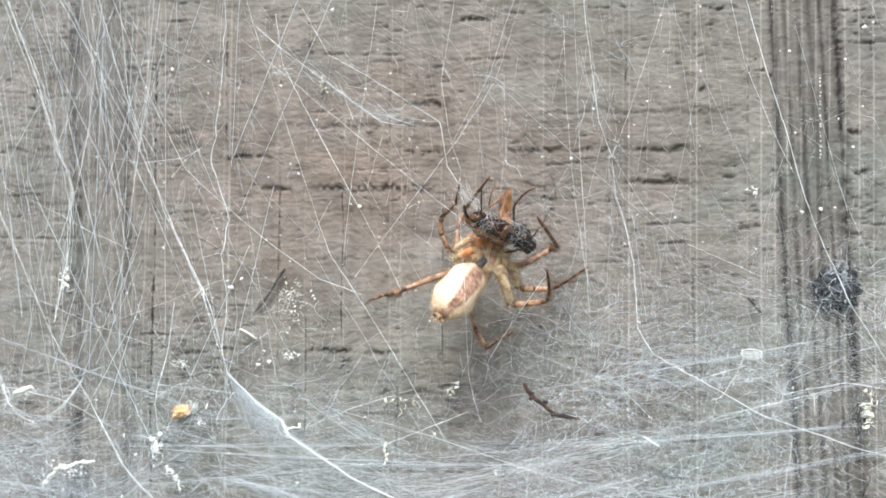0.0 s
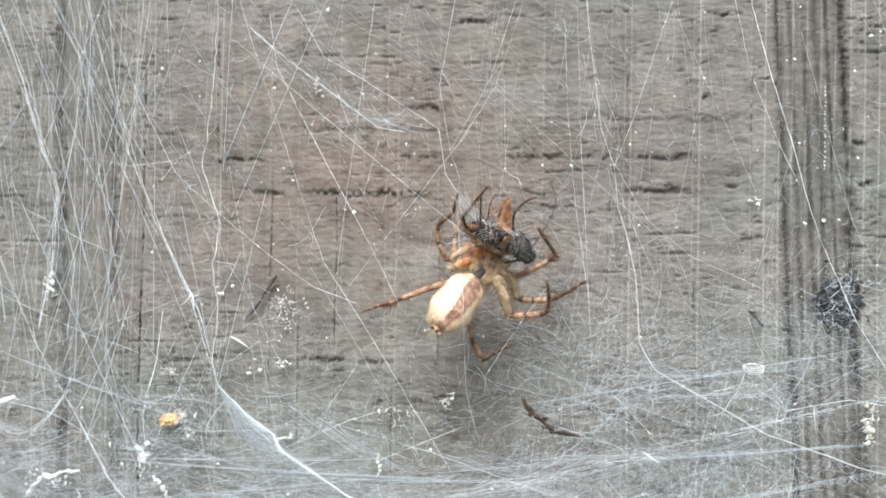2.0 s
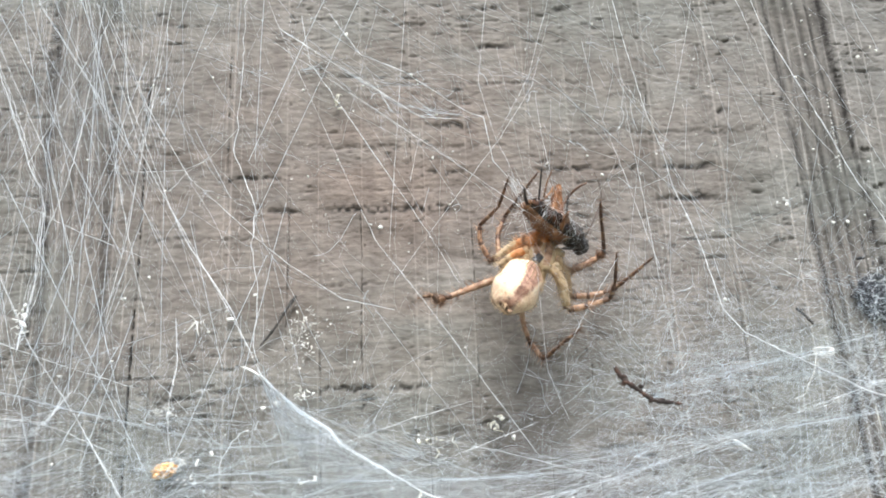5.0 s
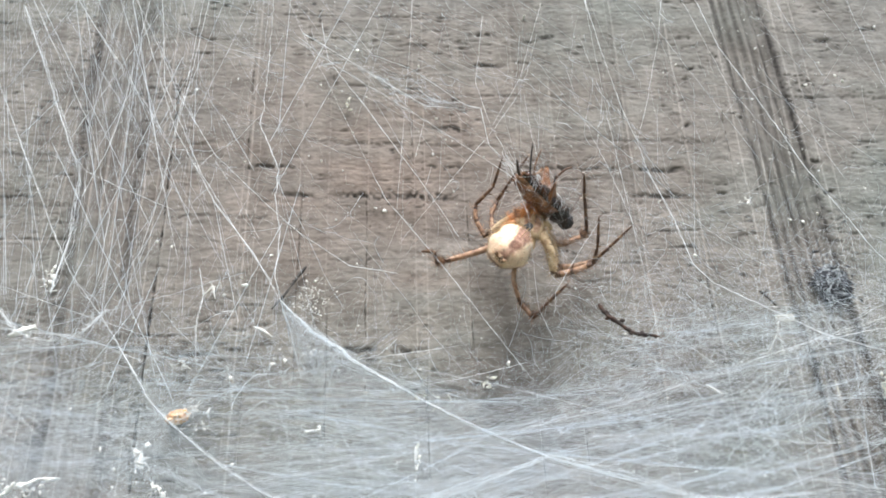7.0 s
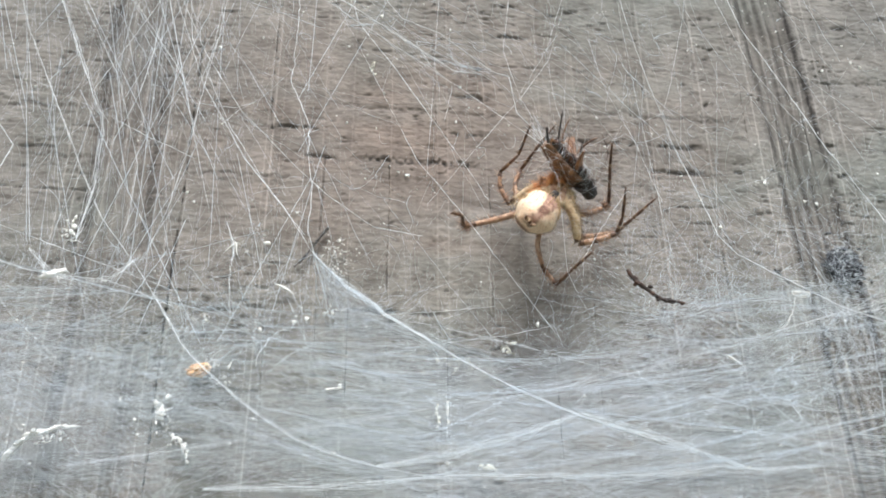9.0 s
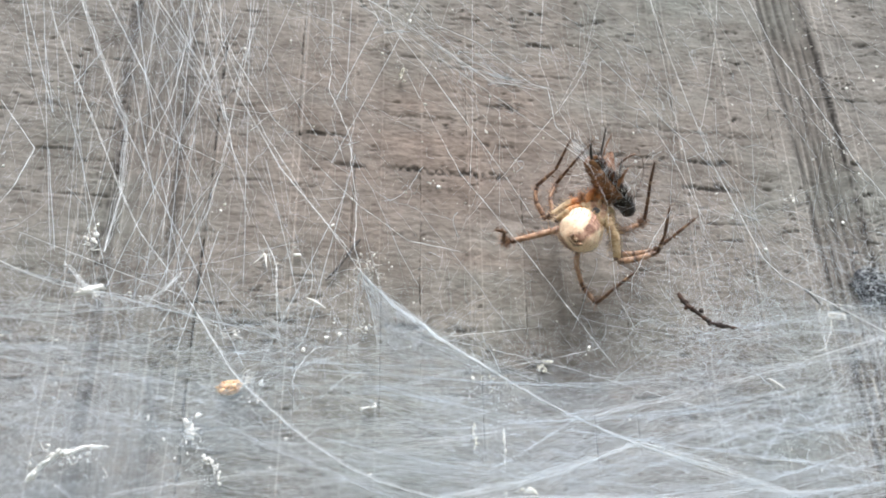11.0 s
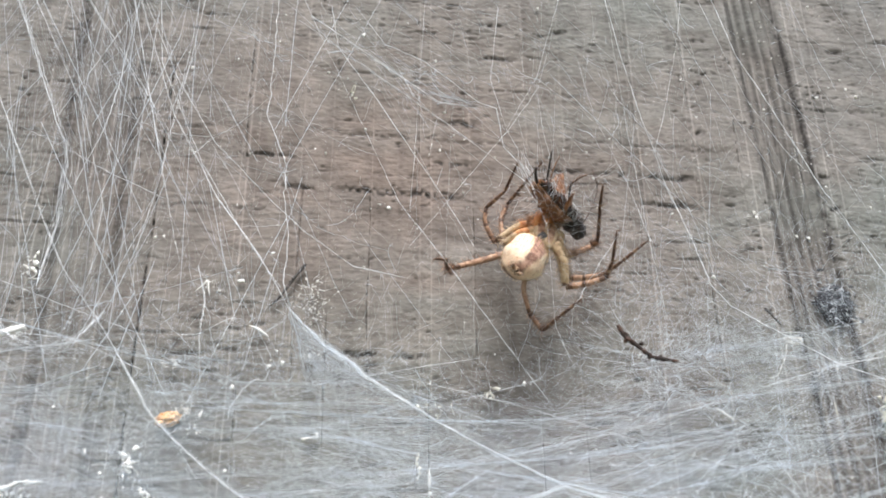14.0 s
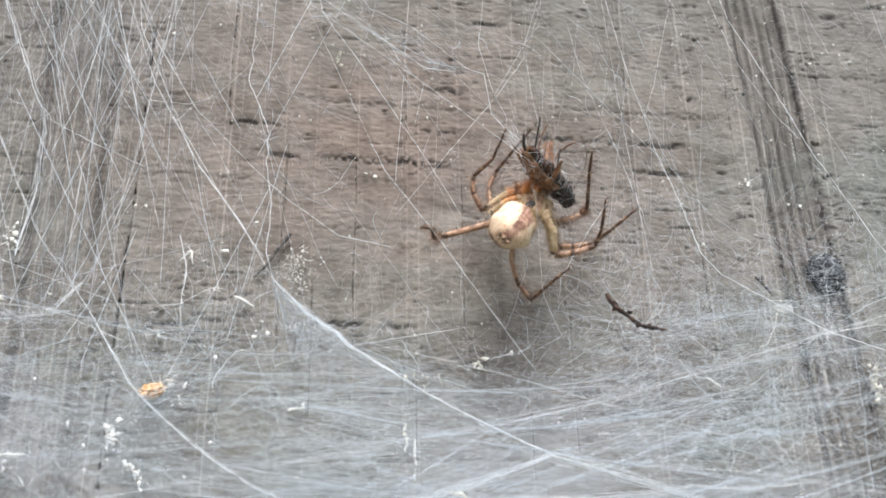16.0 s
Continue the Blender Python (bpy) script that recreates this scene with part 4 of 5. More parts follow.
    knots = [(-2.2, -1.1, 2.62), (-1.3, -0.9, 2.5), (-1.0, -1.2, 1.52), (-0.5, -1.1, 1.5), (-2.5, -1.6, 0.1), (2.27, -1.17, 0.98), (-3.3, -0.65, 0.75), (0.73, -1.05, 2.05), (-5.35, -0.4, 0.95), (1.8, -1.2, 0.5), (1.4, -0.8, 0.4)]
    for k in knots + [(rs.uniform(-6, 6), -rs.uniform(0.3, 1.3), rs.uniform(-1, 4)) for _ in range(14)]:
        # small frayed knots in the tangle
        for _ in range(rs.randint(7, 16)):
            way = rs.normal(0, 1, 3) * (0.28, 0.08, 0.22)
            lines.append(curl(rs, np.array(k) + rs.normal(0, 0.012, 3), way, rs.uniform(0.08, 0.45), 0.2, 8))
            radii.append(min(0.0003 + rs.exponential(0.0005), 0.0026))
    for n in range(520):
        # short stray curls
        p = np.array([rs.uniform(-7, 7.5), -rs.uniform(0.1, 2.0), rs.uniform(-3.5, 4.5)])
        lines.append(curl(rs, p, rs.normal(0, 1, 3) * (1, 0.3, 1), rs.uniform(0.1, 0.5), 0.3, 9))
        radii.append(rs.uniform(0.0004, 0.0012) if rs.rand() < 0.85 else rs.uniform(0.0015, 0.0032))
    v, f = threads(rs, lines, radii)
    return tagged(part("tangle", mesh_of("tangle", v, f, FINE_SILK), web, "loose tangle of steep silk threads"), kind="stuff")


def web_curtain(web):
    """An upright veil of fine threads before one groove, thickest low down."""
    rs = np.random.RandomState(37)
    lines, radii = [], []
    n = 17000
    xs, zs = rs.uniform(-8.5, -0.8, n), -4.6 + 9.5 * rs.beta(1.0, 2.3, n)
    keep = rs.rand(n) < np.clip(-(xs + 0.8) / 2.5, 0, 1) * np.clip((waves2(xs + 20, zs + 20, 0.5, 0.6, 63) * 0.6 + waves2(xs + 20, zs + 20, 0.2, 0.25, 64) * 0.4 - 0.40) * 4.0, 0, 1)
    keep &= ~((xs > -3.8) & (zs > -2.2))
    keep &= rs.rand(n) > np.clip((zs + 2.9) / 0.8, 0, 0.93)
    for x, z in np.stack([xs, zs], 1)[keep][:2300]:
        y = -1.85 + rs.normal(0, 0.22) + 0.18 * max(z, 0)
        turn = rs.choice([-1.1, -0.7, 1.3, 0.9, 0.4, -0.3] if z < -0.8 else [-1.1, -0.7, 1.45, 1.5, 0.4]) + rs.normal(0, 0.3)
        half = rs.uniform(0.2, 0.7) + rs.exponential(0.3) + (rs.uniform(0.3, 1.4) if z > -0.8 else 0.0)
        d = np.array([math.cos(turn), rs.normal(0, 0.12), math.sin(turn)])
        lines.append(curl(rs, np.array([x, y, z]) - d * half, d, 2 * half, 0.07 if z < -0.8 else 0.015, 9))
        radii.append(min(0.00012 + rs.exponential(0.00018), 0.0018))
    for _ in range(950):
        # a low bank of haze along the foot of the veil
        x, y, z = rs.uniform(-7.5, -1.6), -2.0 + rs.normal(0, 0.25), -3.55 + rs.normal(0, 0.33)
        if waves2(np.array([x + 20]), np.array([z + 20]), 0.7, 0.2, 66)[0] < 0.45:
            continue
        half, turn = rs.uniform(0.3, 1.1), rs.normal(-0.1, 0.5)
        d = np.array([math.cos(turn), rs.normal(0, 0.2), math.sin(turn)])
        lines.append(curl(rs, np.array([x, y, z]) - d * half, d, 2 * half, 0.08, 8))
        radii.append(min(0.00013 + rs.exponential(0.00015), 0.0016))
    for _ in range(210):
        # long steep threads high over the groove
        x, y, z = rs.normal(-5.2, 0.9), -rs.uniform(0.4, 1.3), rs.uniform(0.2, 4.8)
        half, turn = rs.uniform(0.7, 2.2), rs.choice([-1.15, -1.35, 1.3]) + rs.normal(0, 0.12)
        d = np.array([math.cos(turn), rs.normal(0, 0.06), math.sin(turn)]) * half
        lines.append(sagging(np.array([x, y, z]) - d, np.array([x, y, z]) + d, rs, 0.0, 0.004, 6))
        radii.append(min(0.00016 + rs.exponential(0.0003), 0.0020))
    v, f = threads(rs, lines, radii)
    return tagged(part("veil", mesh_of("veil", v, f, FINE_SILK), web, "upright hazy veil of fine silk"), kind="stuff")


web_sheet(web)
web_curtain(web)
web_tangle(web)


# ---- the spider ----
def segment(pts, radii, bands, mats, sides=10, steps=7, hairs=0, seed=0, root_part=0.0, hair_long=0.065):
    """One leg segment: a tapered tube with dark bands and bristles. bands: stretches 0 to 1 that are dark; root_part: how much of it has the third tone."""
    line = smooth_line(pts, steps)
    t = np.linspace(0, 1, len(line))
    r = np.interp(t, np.linspace(0, 1, len(radii)), radii)
    r[0], r[-1] = r[0] * 0.75, r[-1] * 0.7
    v, f = tube(line, r, sides)
    mid = (np.arange(len(line) - 1) + 0.5) / (len(line) - 1)
    dark = np.array([any(a <= m <= b for a, b in bands) for m in mid])
    shade = np.where(dark, 1, np.where(mid < root_part, 2, 0))
    index = np.repeat(shade, sides).tolist() + [0, int(dark[-1])]
    if hairs:
        rs, u, w = np.random.RandomState(seed), *frames_along(line)
        d = np.gradient(line, axis=0)
        d /= np.linalg.norm(d, axis=1)[:, None]
        pieces = [(v, f)]
        for _ in range(hairs):
            k, a = rs.randint(0, len(line)), rs.uniform(0, 6.28)
            out = math.cos(a) * u[k] + math.sin(a) * w[k]
            root = line[k] + out * r[k] * 0.9
            tip = root + (out + d[k] * rs.uniform(0.2, 0.9)) * rs.uniform(0.5, 1.5) * hair_long
            hv, hf = tube([root, tip], [0.0024, 0.0007], 3, False)
            pieces.append((hv, hf))
            index += [2 if k < root_part * len(line) else int(rs.rand() < 0.3)] * len(hf)
        v, f = joined(pieces)
    return mesh_of("leg", v, f, mats, index)


def axes_from(forward, back):
    """A turn whose y runs forward and z towards the back."""
    a = np.array(forward, float) / np.linalg.norm(forward)
    d = np.array(back, float) - (np.array(back, float) @ a) * a
    d /= np.linalg.norm(d)
    return np.stack([np.cross(a, d), a, d], 1)


def egg(rows, sides=24):
    """A body of rings along y: rows of place, half width, half height, lift."""
    a = np.linspace(0, 2 * np.pi, sides, endpoint=False)
    v = np.array([[w * math.cos(b), y, z + h * math.sin(b)] for y, w, h, z in rows for b in a])
    n = len(rows)
    f = [[i * sides + j, i * sides + (j + 1) % sides, (i + 1) * sides + (j + 1) % sides, (i + 1) * sides + j] for i in range(n - 1) for j in range(sides)]
    return v, f + [list(range(sides))[::-1], list(range((n - 1) * sides, n * sides))]


def placed(ob, turn, at):
    ob.matrix_parent_inverse = Matrix.Translation(ob.parent.location).inverted() if ob.parent.parent is None else Matrix()
    m = Matrix([[*turn[i], at[i] * C] for i in range(3)] + [[0, 0, 0, 1]])
    ob.matrix_basis = m
    return ob


def bristles(v, normal_from, count, length, seed, back=(0, -1, 0.4)):
    """Short hairs over a body."""
    rs = np.random.RandomState(seed)
    pieces = []
    for k in rs.randint(0, len(v), count):
        out = v[k] - np.asarray(normal_from)
        out = out / np.linalg.norm(out) + np.asarray(back) * rs.uniform(0.3, 1.2) + rs.normal(0, 0.25, 3)
        out /= np.linalg.norm(out)
        pieces.append(tube([v[k], v[k] + out * length * rs.uniform(0.5, 1.2)], [0.0020, 0.0006], 3, False))
    return joined(pieces)


def build_spider():
    spider = thing("spider", (0.6, -1.0, -0.6), "cream and tan funnel-web spider with banded legs feeding in its web", "spider")
    # abdomen
    forward, back = np.array([0.40, 0.66, 0.60]), np.array([0.57, -0.79, 0.35])
    turn, centre = axes_from(forward, back), np.array([0.385, -1.29, -0.70])
    half = 0.47
    rows = []
    for s in np.linspace(-0.995, 0.995, 22):
        prof = (1 - abs(s) ** 2.3) ** 0.5
        rows.append((s * half, 0.260 * prof * (1 - 0.07 * s), 0.242 * prof * (1 - 0.05 * s), 0.0))
    v, f = egg(rows, 32)
    v = v * (1 + 0.035 * np.sin(v @ np.array([9.0, 13.0, 7.0]) + 1)[:, None] + 0.025 * np.sin(v @ np.array([-17.0, 11.0, 21.0]))[:, None])
    ab = placed(part("abdomen", mesh_of("abdomen", v, f, ABDOMEN), spider, "cream abdomen with a brown leaf mark"), turn, centre)
    hv, hf = bristles(v, (0, 0, 0), 2200, 0.042, 4)
    hair = part("hair", mesh_of("hair", hv, hf, PALE), ab)
    hair.matrix_parent_inverse = Matrix()
    tagged(hair, "short pale hairs")
    for sx, long in ((-0.035, 0.09), (0.035, 0.085), (0.0, 0.05)):
        sv, sf = tube(smooth_line([(sx, -half * 0.93, -0.02), (sx * 1.5, -half - 0.06, 0.0), (sx * 2.2, -half - long, 0.045)], 4), np.linspace(0.036, 0.014, 9), 8)
        part("spinneret", mesh_of("spinneret", sv, sf, BROWNISH), ab)
    tv, tf = bristles(np.array([(0.03 * math.cos(a), -half * 0.97, 0.03 * math.sin(a)) for a in np.linspace(0, 6, 12)]), (0, 0.2, 0), 90, 0.15, 8, (-0.5, -1.9, 0.1))
    part("spinneret_tuft", mesh_of("spinneret_tuft", tv, tf, PALE), ab)
    # waist and carapace
    wv, wf = tube([(0.55, -1.10, -0.45), (0.62, -1.13, -0.38), (0.69, -1.08, -0.32)], [0.04, 0.055, 0.06], 10)
    part("waist", mesh_of("waist", wv, wf, GREY), spider, "dark grey waist")
    turn2 = axes_from((0.20, 0.32, 0.92), (0.25, -1.0, 0.35))
    rows = [(-0.24, 0.05, 0.04, 0), (-0.21, 0.12, 0.07, 0), (-0.12, 0.155, 0.09, 0.005), (0.0, 0.165, 0.10, 0.01), (0.09, 0.145, 0.105, 0.015), (0.17, 0.115, 0.10, 0.02), (0.225, 0.10, 0.09, 0.02), (0.245, 0.06, 0.05, 0.01)]
    v, f = egg(rows, 20)
    stripes = [1 if (j in (3, 4, 6, 7) and 1 <= i <= 5) else 0 for i in range(len(rows) - 1) for j in range(20)] + [0, 0]
    ca = placed(part("carapace", mesh_of("carapace", v, f, [PALE, TAN], stripes), spider, "tan carapace with dark stripes"), turn2, np.array([0.74, -0.99, -0.24]))
    hv, hf = bristles(v, (0, 0, 0), 600, 0.045, 5, (0, 0.6, 0.4))
    tagged(part("hair", mesh_of("hair", hv, hf, PALE), ca), "short pale hairs").matrix_parent_inverse = Matrix()
    for dx in (-0.06, 0.06):
        line = smooth_line([(0.70 + dx, -1.00, -0.16), (0.70 + dx * 1.1, -1.06, -0.08), (0.76 + dx * 0.9, -1.10, 0.0)], 5)
        v, f = tube(line, np.interp(np.linspace(0, 1, 11), [0, 0.4, 1], [0.045, 0.052, 0.022]), 12)
        jaw = part("chelicera", mesh_of("chelicera", v, f, ORANGE), spider, "orange-brown hairy jaw")
        hv, hf = bristles(v, line[5], 300, 0.085, 14, (-0.9, -0.3, -0.7))
        part("hair", mesh_of("hair", hv, hf, ORANGE), jaw, "orange fringe of hair")
    for pts in ([(0.70, -1.0, -0.16), (0.60, -0.97, -0.12), (0.54, -0.96, -0.08), (0.55, -1.02, -0.02)], [(0.84, -0.98, -0.15), (0.93, -0.95, -0.10), (0.97, -0.96, -0.05), (0.95, -0.99, 0.0)]):
        part("pedipalp", segment(pts, [0.036, 0.038, 0.032, 0.022], [], [TAN, BAND], 8, 5, 160, 3), spider, "tan hairy feeler")
    for at, to in (((0.66, -1.01, -0.24), (0.54, -0.94, -0.17)), ((0.65, -1.02, -0.32), (0.54, -0.96, -0.28)), ((0.88, -1.0, -0.22), (1.0, -0.86, -0.22)), ((0.90, -1.02, -0.31), (0.98, -0.84, -0.40)), ((0.86, -1.05, -0.38), (0.94, -0.94, -0.52)), ((0.74, -1.02, -0.46), (0.64, -0.9, -0.62))):
        line = smooth_line([at, (np.array(at) + np.array(to)) / 2, to], 4)
        v, f = tube(line, np.interp(np.linspace(0, 1, len(line)), [0, 0.4, 1], [0.045, 0.062, 0.048]), 10)
        part("coxa", mesh_of("coxa", v, f, PALE), spider)
    # legs: joints from the body outwards
    def leg_of(n, femur, tibia, metatarsus, tarsus, tone, stout, shin):
        front = n < 2
        leg = part("leg", segment(femur, stout, [(0.90, 1.0)], [tone, BAND, ORANGE], 12, 7, 150 if n == 7 else 360, n, 0.55 if front else 0.0, 0.06), spider, "hairy tan leg with dark bands")
        part("tibia", segment(tibia, shin, [(0.0, 0.14), (0.42, 0.52), (0.84, 1.0)], [RUST if n in (5, 6) else TAN, BAND], 10, 6, 150, n + 20), leg)
        part("metatarsus", segment(metatarsus, [0.027, 0.023, 0.019], [(0.0, 0.3), (0.55, 1.0)], [BROWNISH, BAND], 10, 6, 60, n + 40), leg)
        part("tarsus", segment(tarsus, [0.022, 0.018, 0.009], [(0.1, 0.4), (0.55, 1.0)], [BROWNISH, BAND], 8, 7, 45, n + 60), leg)

    thick, thin = [0.040, 0.052, 0.040], [0.032, 0.030, 0.025]
    leg_of(0, [(0.82, -0.95, -0.15), (0.62, -0.83, -0.05), (0.44, -0.73, -0.06), (0.20, -0.56, -0.20)], [(0.19, -0.53, -0.21), (0.07, -0.55, 0.05), (0.07, -0.59, 0.26)], [(0.07, -0.59, 0.26), (0.29, -0.81, 0.42)], [(0.29, -0.81, 0.42), (0.37, -1.24, 0.63)], PALE, thick, thin)
    leg_of(1, [(0.76, -0.98, -0.25), (0.52, -0.94, -0.20), (0.36, -0.88, -0.27), (0.28, -0.68, -0.29)], [(0.28, -0.66, -0.27), (0.30, -0.48, 0.15), (0.40, -0.46, 0.40)], [(0.40, -0.46, 0.40), (0.52, -0.72, 0.52)], [(0.52, -0.72, 0.52), (0.75, -1.12, 0.74)], PALE, thick, thin)
    leg_of(2, [(0.64, -0.98, -0.34), (0.58, -0.72, -0.28), (0.50, -0.50, -0.34)], [(0.50, -0.50, -0.34), (0.47, -0.34, -0.30)], [(0.47, -0.34, -0.30), (0.46, -0.24, -0.24)], [(0.46, -0.24, -0.24), (0.48, -0.10, -0.18)], PALE, thick, thin)
    leg_of(3, [(0.60, -1.02, -0.42), (0.10, -0.78, -0.52), (-0.42, -0.86, -0.72)], [(-0.42, -0.86, -0.72), (-0.52, -0.95, -0.77)], [(-0.52, -0.95, -0.77), (-0.58, -1.25, -0.77)], [(-0.58, -1.25, -0.77), (-0.75, -1.42, -0.84)], TAN, [0.040, 0.042, 0.032], thin)
    leg_of(4, [(0.90, -0.92, -0.42), (1.19, -0.64, -0.35), (1.54, -0.48, -0.16)], [(1.54, -0.48, -0.16), (1.60, -0.54, -0.10)], [(1.60, -0.54, -0.10), (1.50, -0.93, 0.02), (1.43, -1.18, 0.1)], [(1.43, -1.18, 0.1), (1.34, -1.58, 0.20)], TAN, [0.036, 0.040, 0.032], thin)
    leg_of(5, [(0.90, -0.98, -0.30), (1.04, -0.76, -0.44), (1.10, -0.60, -0.67)], [(1.12, -0.60, -0.68), (1.34, -0.67, -0.69), (1.57, -0.77, -0.67)], [(1.57, -0.77, -0.67), (1.74, -1.0, -0.56)], [(1.74, -1.0, -0.56), (1.98, -1.28, -0.39)], PALE, [0.046, 0.056, 0.046], [0.038, 0.039, 0.030])
    leg_of(6, [(0.82, -1.05, -0.40), (0.94, -1.00, -0.62), (1.01, -0.84, -0.87)], [(1.02, -0.82, -0.89), (1.25, -0.92, -0.87), (1.48, -1.04, -0.82)], [(1.48, -1.04, -0.82), (1.50, -1.25, -0.68)], [(1.50, -1.25, -0.68), (1.46, -1.58, -0.42)], PALE, [0.048, 0.064, 0.050], [0.040, 0.041, 0.031])
    leg_of(7, [(0.66, -0.98, -0.50), (0.49, -0.78, -0.85), (0.55, -0.74, -1.23)], [(0.55, -0.74, -1.23), (0.70, -0.77, -1.46)], [(0.70, -0.77, -1.46), (0.87, -1.02, -1.33)], [(0.87, -1.02, -1.33), (1.06, -1.3, -1.20)], TAN, [0.034, 0.033, 0.027], [0.030, 0.028, 0.024])
    return spider


spider = build_spider()


# ---- the prey in its jaws ----
def build_prey():
    prey = thing("insect_prey", (0.85, -1.1, 0.1), "dead black and brown winged insect wrapped in silk", "insect")
    turn = axes_from((0.70, 0.64, -0.27), (0.1, -0.70, 0.70))
    centre = np.array([0.82, -1.24, 0.08])
    rows = []
    for k, s in enumerate(np.linspace(0.0, 1.0, 33)):
        # a spindle drawn out to a point at the tail, its back in raised rings
        prof = np.interp(s, [0, 0.06, 0.2, 0.45, 0.7, 0.88, 1.0], [0.050, 0.095, 0.130, 0.150, 0.155, 0.135, 0.06])
        ring = 1 + 0.05 * (k % 4 == 0) - 0.03 * (k % 4 == 2)
        rows.append((-0.43 + 0.80 * s, prof * ring, 0.95 * prof * ring, -0.03 * math.sin(3 * s)))
    v, f = egg(rows, 24)
    v = v * (1 + 0.09 * np.sin(v @ np.array([23.0, 19.0, -11.0]) + 2)[:, None] + 0.06 * np.sin(v @ np.array([-31.0, 43.0, 27.0]))[:, None] + np.random.RandomState(9).normal(0, 0.03, (len(v), 1)))
    lines = [2 if j + 3 * math.sin(0.7 * i + 0.9) + 1.5 * math.sin(2.3 * i) > 11 or i < j % 3 else 1 if i % 4 == 0 else 0 for i in range(len(rows) - 1) for j in range(24)] + [2, 0]
    body = placed(part("abdomen", mesh_of("abdomen", v, f, [DARK_BROWN, BLACK, BROWN], lines), prey, "black ringed abdomen with a brown belly"), turn, centre)
    hv, hf = bristles(v, (0, 0, 0), 420, 0.05, 21, (0, -0.8, 0.2))
    part("hair", mesh_of("hair", hv, hf, BLACK), body, "short black hairs").matrix_parent_inverse = Matrix()
    # folded wing case along the flank
    flank = [centre + turn @ np.array([u, y, w]) for y, u, w in ((-0.42, -0.03, -0.02), (-0.2, -0.12, -0.03), (0.05, -0.175, -0.03), (0.25, -0.17, -0.02), (0.38, -0.10, 0.0))]
    v, f = tube(smooth_line(flank, 5), np.interp(np.linspace(0, 1, 21), [0, 0.3, 0.7, 1], [0.012, 0.038, 0.05, 0.02]), 8)
    part("wing_case", mesh_of("wing_case", v, f, DARK_BROWN), prey, "dark shiny folded wing case")
    v, f = blob((1.13, -0.92, -0.02), (0.14, 0.13, 0.14), None, 0.18, 14, 18, 3, 5.0)
    thorax = part("thorax", mesh_of("thorax", v, f, BLACK), prey)
    hv, hf = bristles(v, (1.13, -0.92, -0.02), 260, 0.075, 22, (0.1, -0.6, -0.2))
    part("hair", mesh_of("hair", hv, hf, BLACK), thorax, "short black hairs")
    hv, hf = blob((1.23, -0.84, -0.11), (0.105, 0.10, 0.115), None, 0.2, 14, 18, 5, 6.0)
    head = part("head", mesh_of("head", hv, hf, BLACK), prey, "shiny black head")
    for at in ((1.30, -0.88, -0.07), (1.22, -0.88, -0.17)):
        v, f = blob(at, (0.035, 0.03, 0.04), None, 0.05, 8, 10, 6)
        part("eye", mesh_of("eye", v, f, GREY), head)
    # wing stubs: thin blunt brown plates with raised veins
    for root, tip, wide in (((0.93, -1.12, 0.14), (0.97, -1.09, 0.59), (0.090, 0.035, 0.01)), ((1.00, -1.16, -0.01), (0.95, -1.58, 0.04), (0.060, 0.02, 0.075))):
        root, tip, wide = np.array(root), np.array(tip), np.array(wide)
        n = np.cross(tip - root, wide)
        n *= 1 / np.linalg.norm(n)
        outline = [(0.0, -1.1), (0.0, 1.05), (0.45, 0.9), (0.85, 0.66), (0.98, 0.5), (1.0, 0.1), (0.93, -0.25), (0.45, -0.75)]
        v = [root + (tip - root) * t + wide * w + n * (q + 0.03 * math.sin(3 * t)) for q in (0.008, -0.008) for t, w in outline]
        k = len(outline)
        f = [tuple(range(k)), tuple(range(2 * k - 1, k - 1, -1))] + [(i, i + k, (i + 1) % k + k, (i + 1) % k) for i in range(k)]
        veins = [tube([root + wide * w + n * 0.004, root + (tip - root) * 0.5 + wide * w * 0.9 + n * 0.03, tip - (tip - root) * 0.06 + wide * w * 0.55 + n * 0.012], [0.013, 0.010, 0.006], 6) for w in (-0.9, -0.2, 0.5, 0.95)]
        vv, ff = joined([(v, f)] + veins)
        part("wing", mesh_of("wing", vv, ff, WING, None, False), prey, "short brown wing stub")
    # limbs
    for pts, r, mat in (
        ([(0.66, -1.40, 0.20), (0.67, -1.55, 0.38), (0.68, -1.70, 0.56)], 0.014, BLACK),
        ([(0.74, -1.3, 0.3), (0.78, -1.42, 0.48), (0.84, -1.5, 0.60)], 0.010, BROWN),
        ([(0.54, -1.50, 0.16), (0.49, -1.58, 0.22), (0.47, -1.67, 0.33)], 0.024, BLACK),
        ([(1.0, -0.95, 0.3), (1.12, -0.93, 0.48), (1.24, -1.02, 0.57), (1.34, -1.05, 0.61)], 0.018, BAND),
        ([(1.08, -1.02, 0.08), (1.05, -1.12, 0.24), (1.07, -1.2, 0.42)], 0.018, BLACK),
        ([(1.18, -0.92, -0.16), (1.05, -1.02, -0.20), (0.95, -1.1, -0.22)], 0.018, BLACK),
        ([(0.55, -1.46, 0.17), (0.66, -1.42, 0.24), (0.82, -1.22, 0.40), (0.90, -1.15, 0.52)], 0.016, BROWN)):
        line = smooth_line(pts, 5)
        v, f = tube(line, np.linspace(r, r * 0.6, len(line)), 8)
        part("leg", mesh_of("leg", v, f, mat), prey)
    line = smooth_line([(1.28, -0.84, -0.03), (1.42, -0.8, 0.18), (1.56, -0.72, 0.46), (1.58, -0.75, 0.62), (1.50, -0.82, 0.84)], 6)
    v, f = tube(line, np.linspace(0.008, 0.004, len(line)), 5)
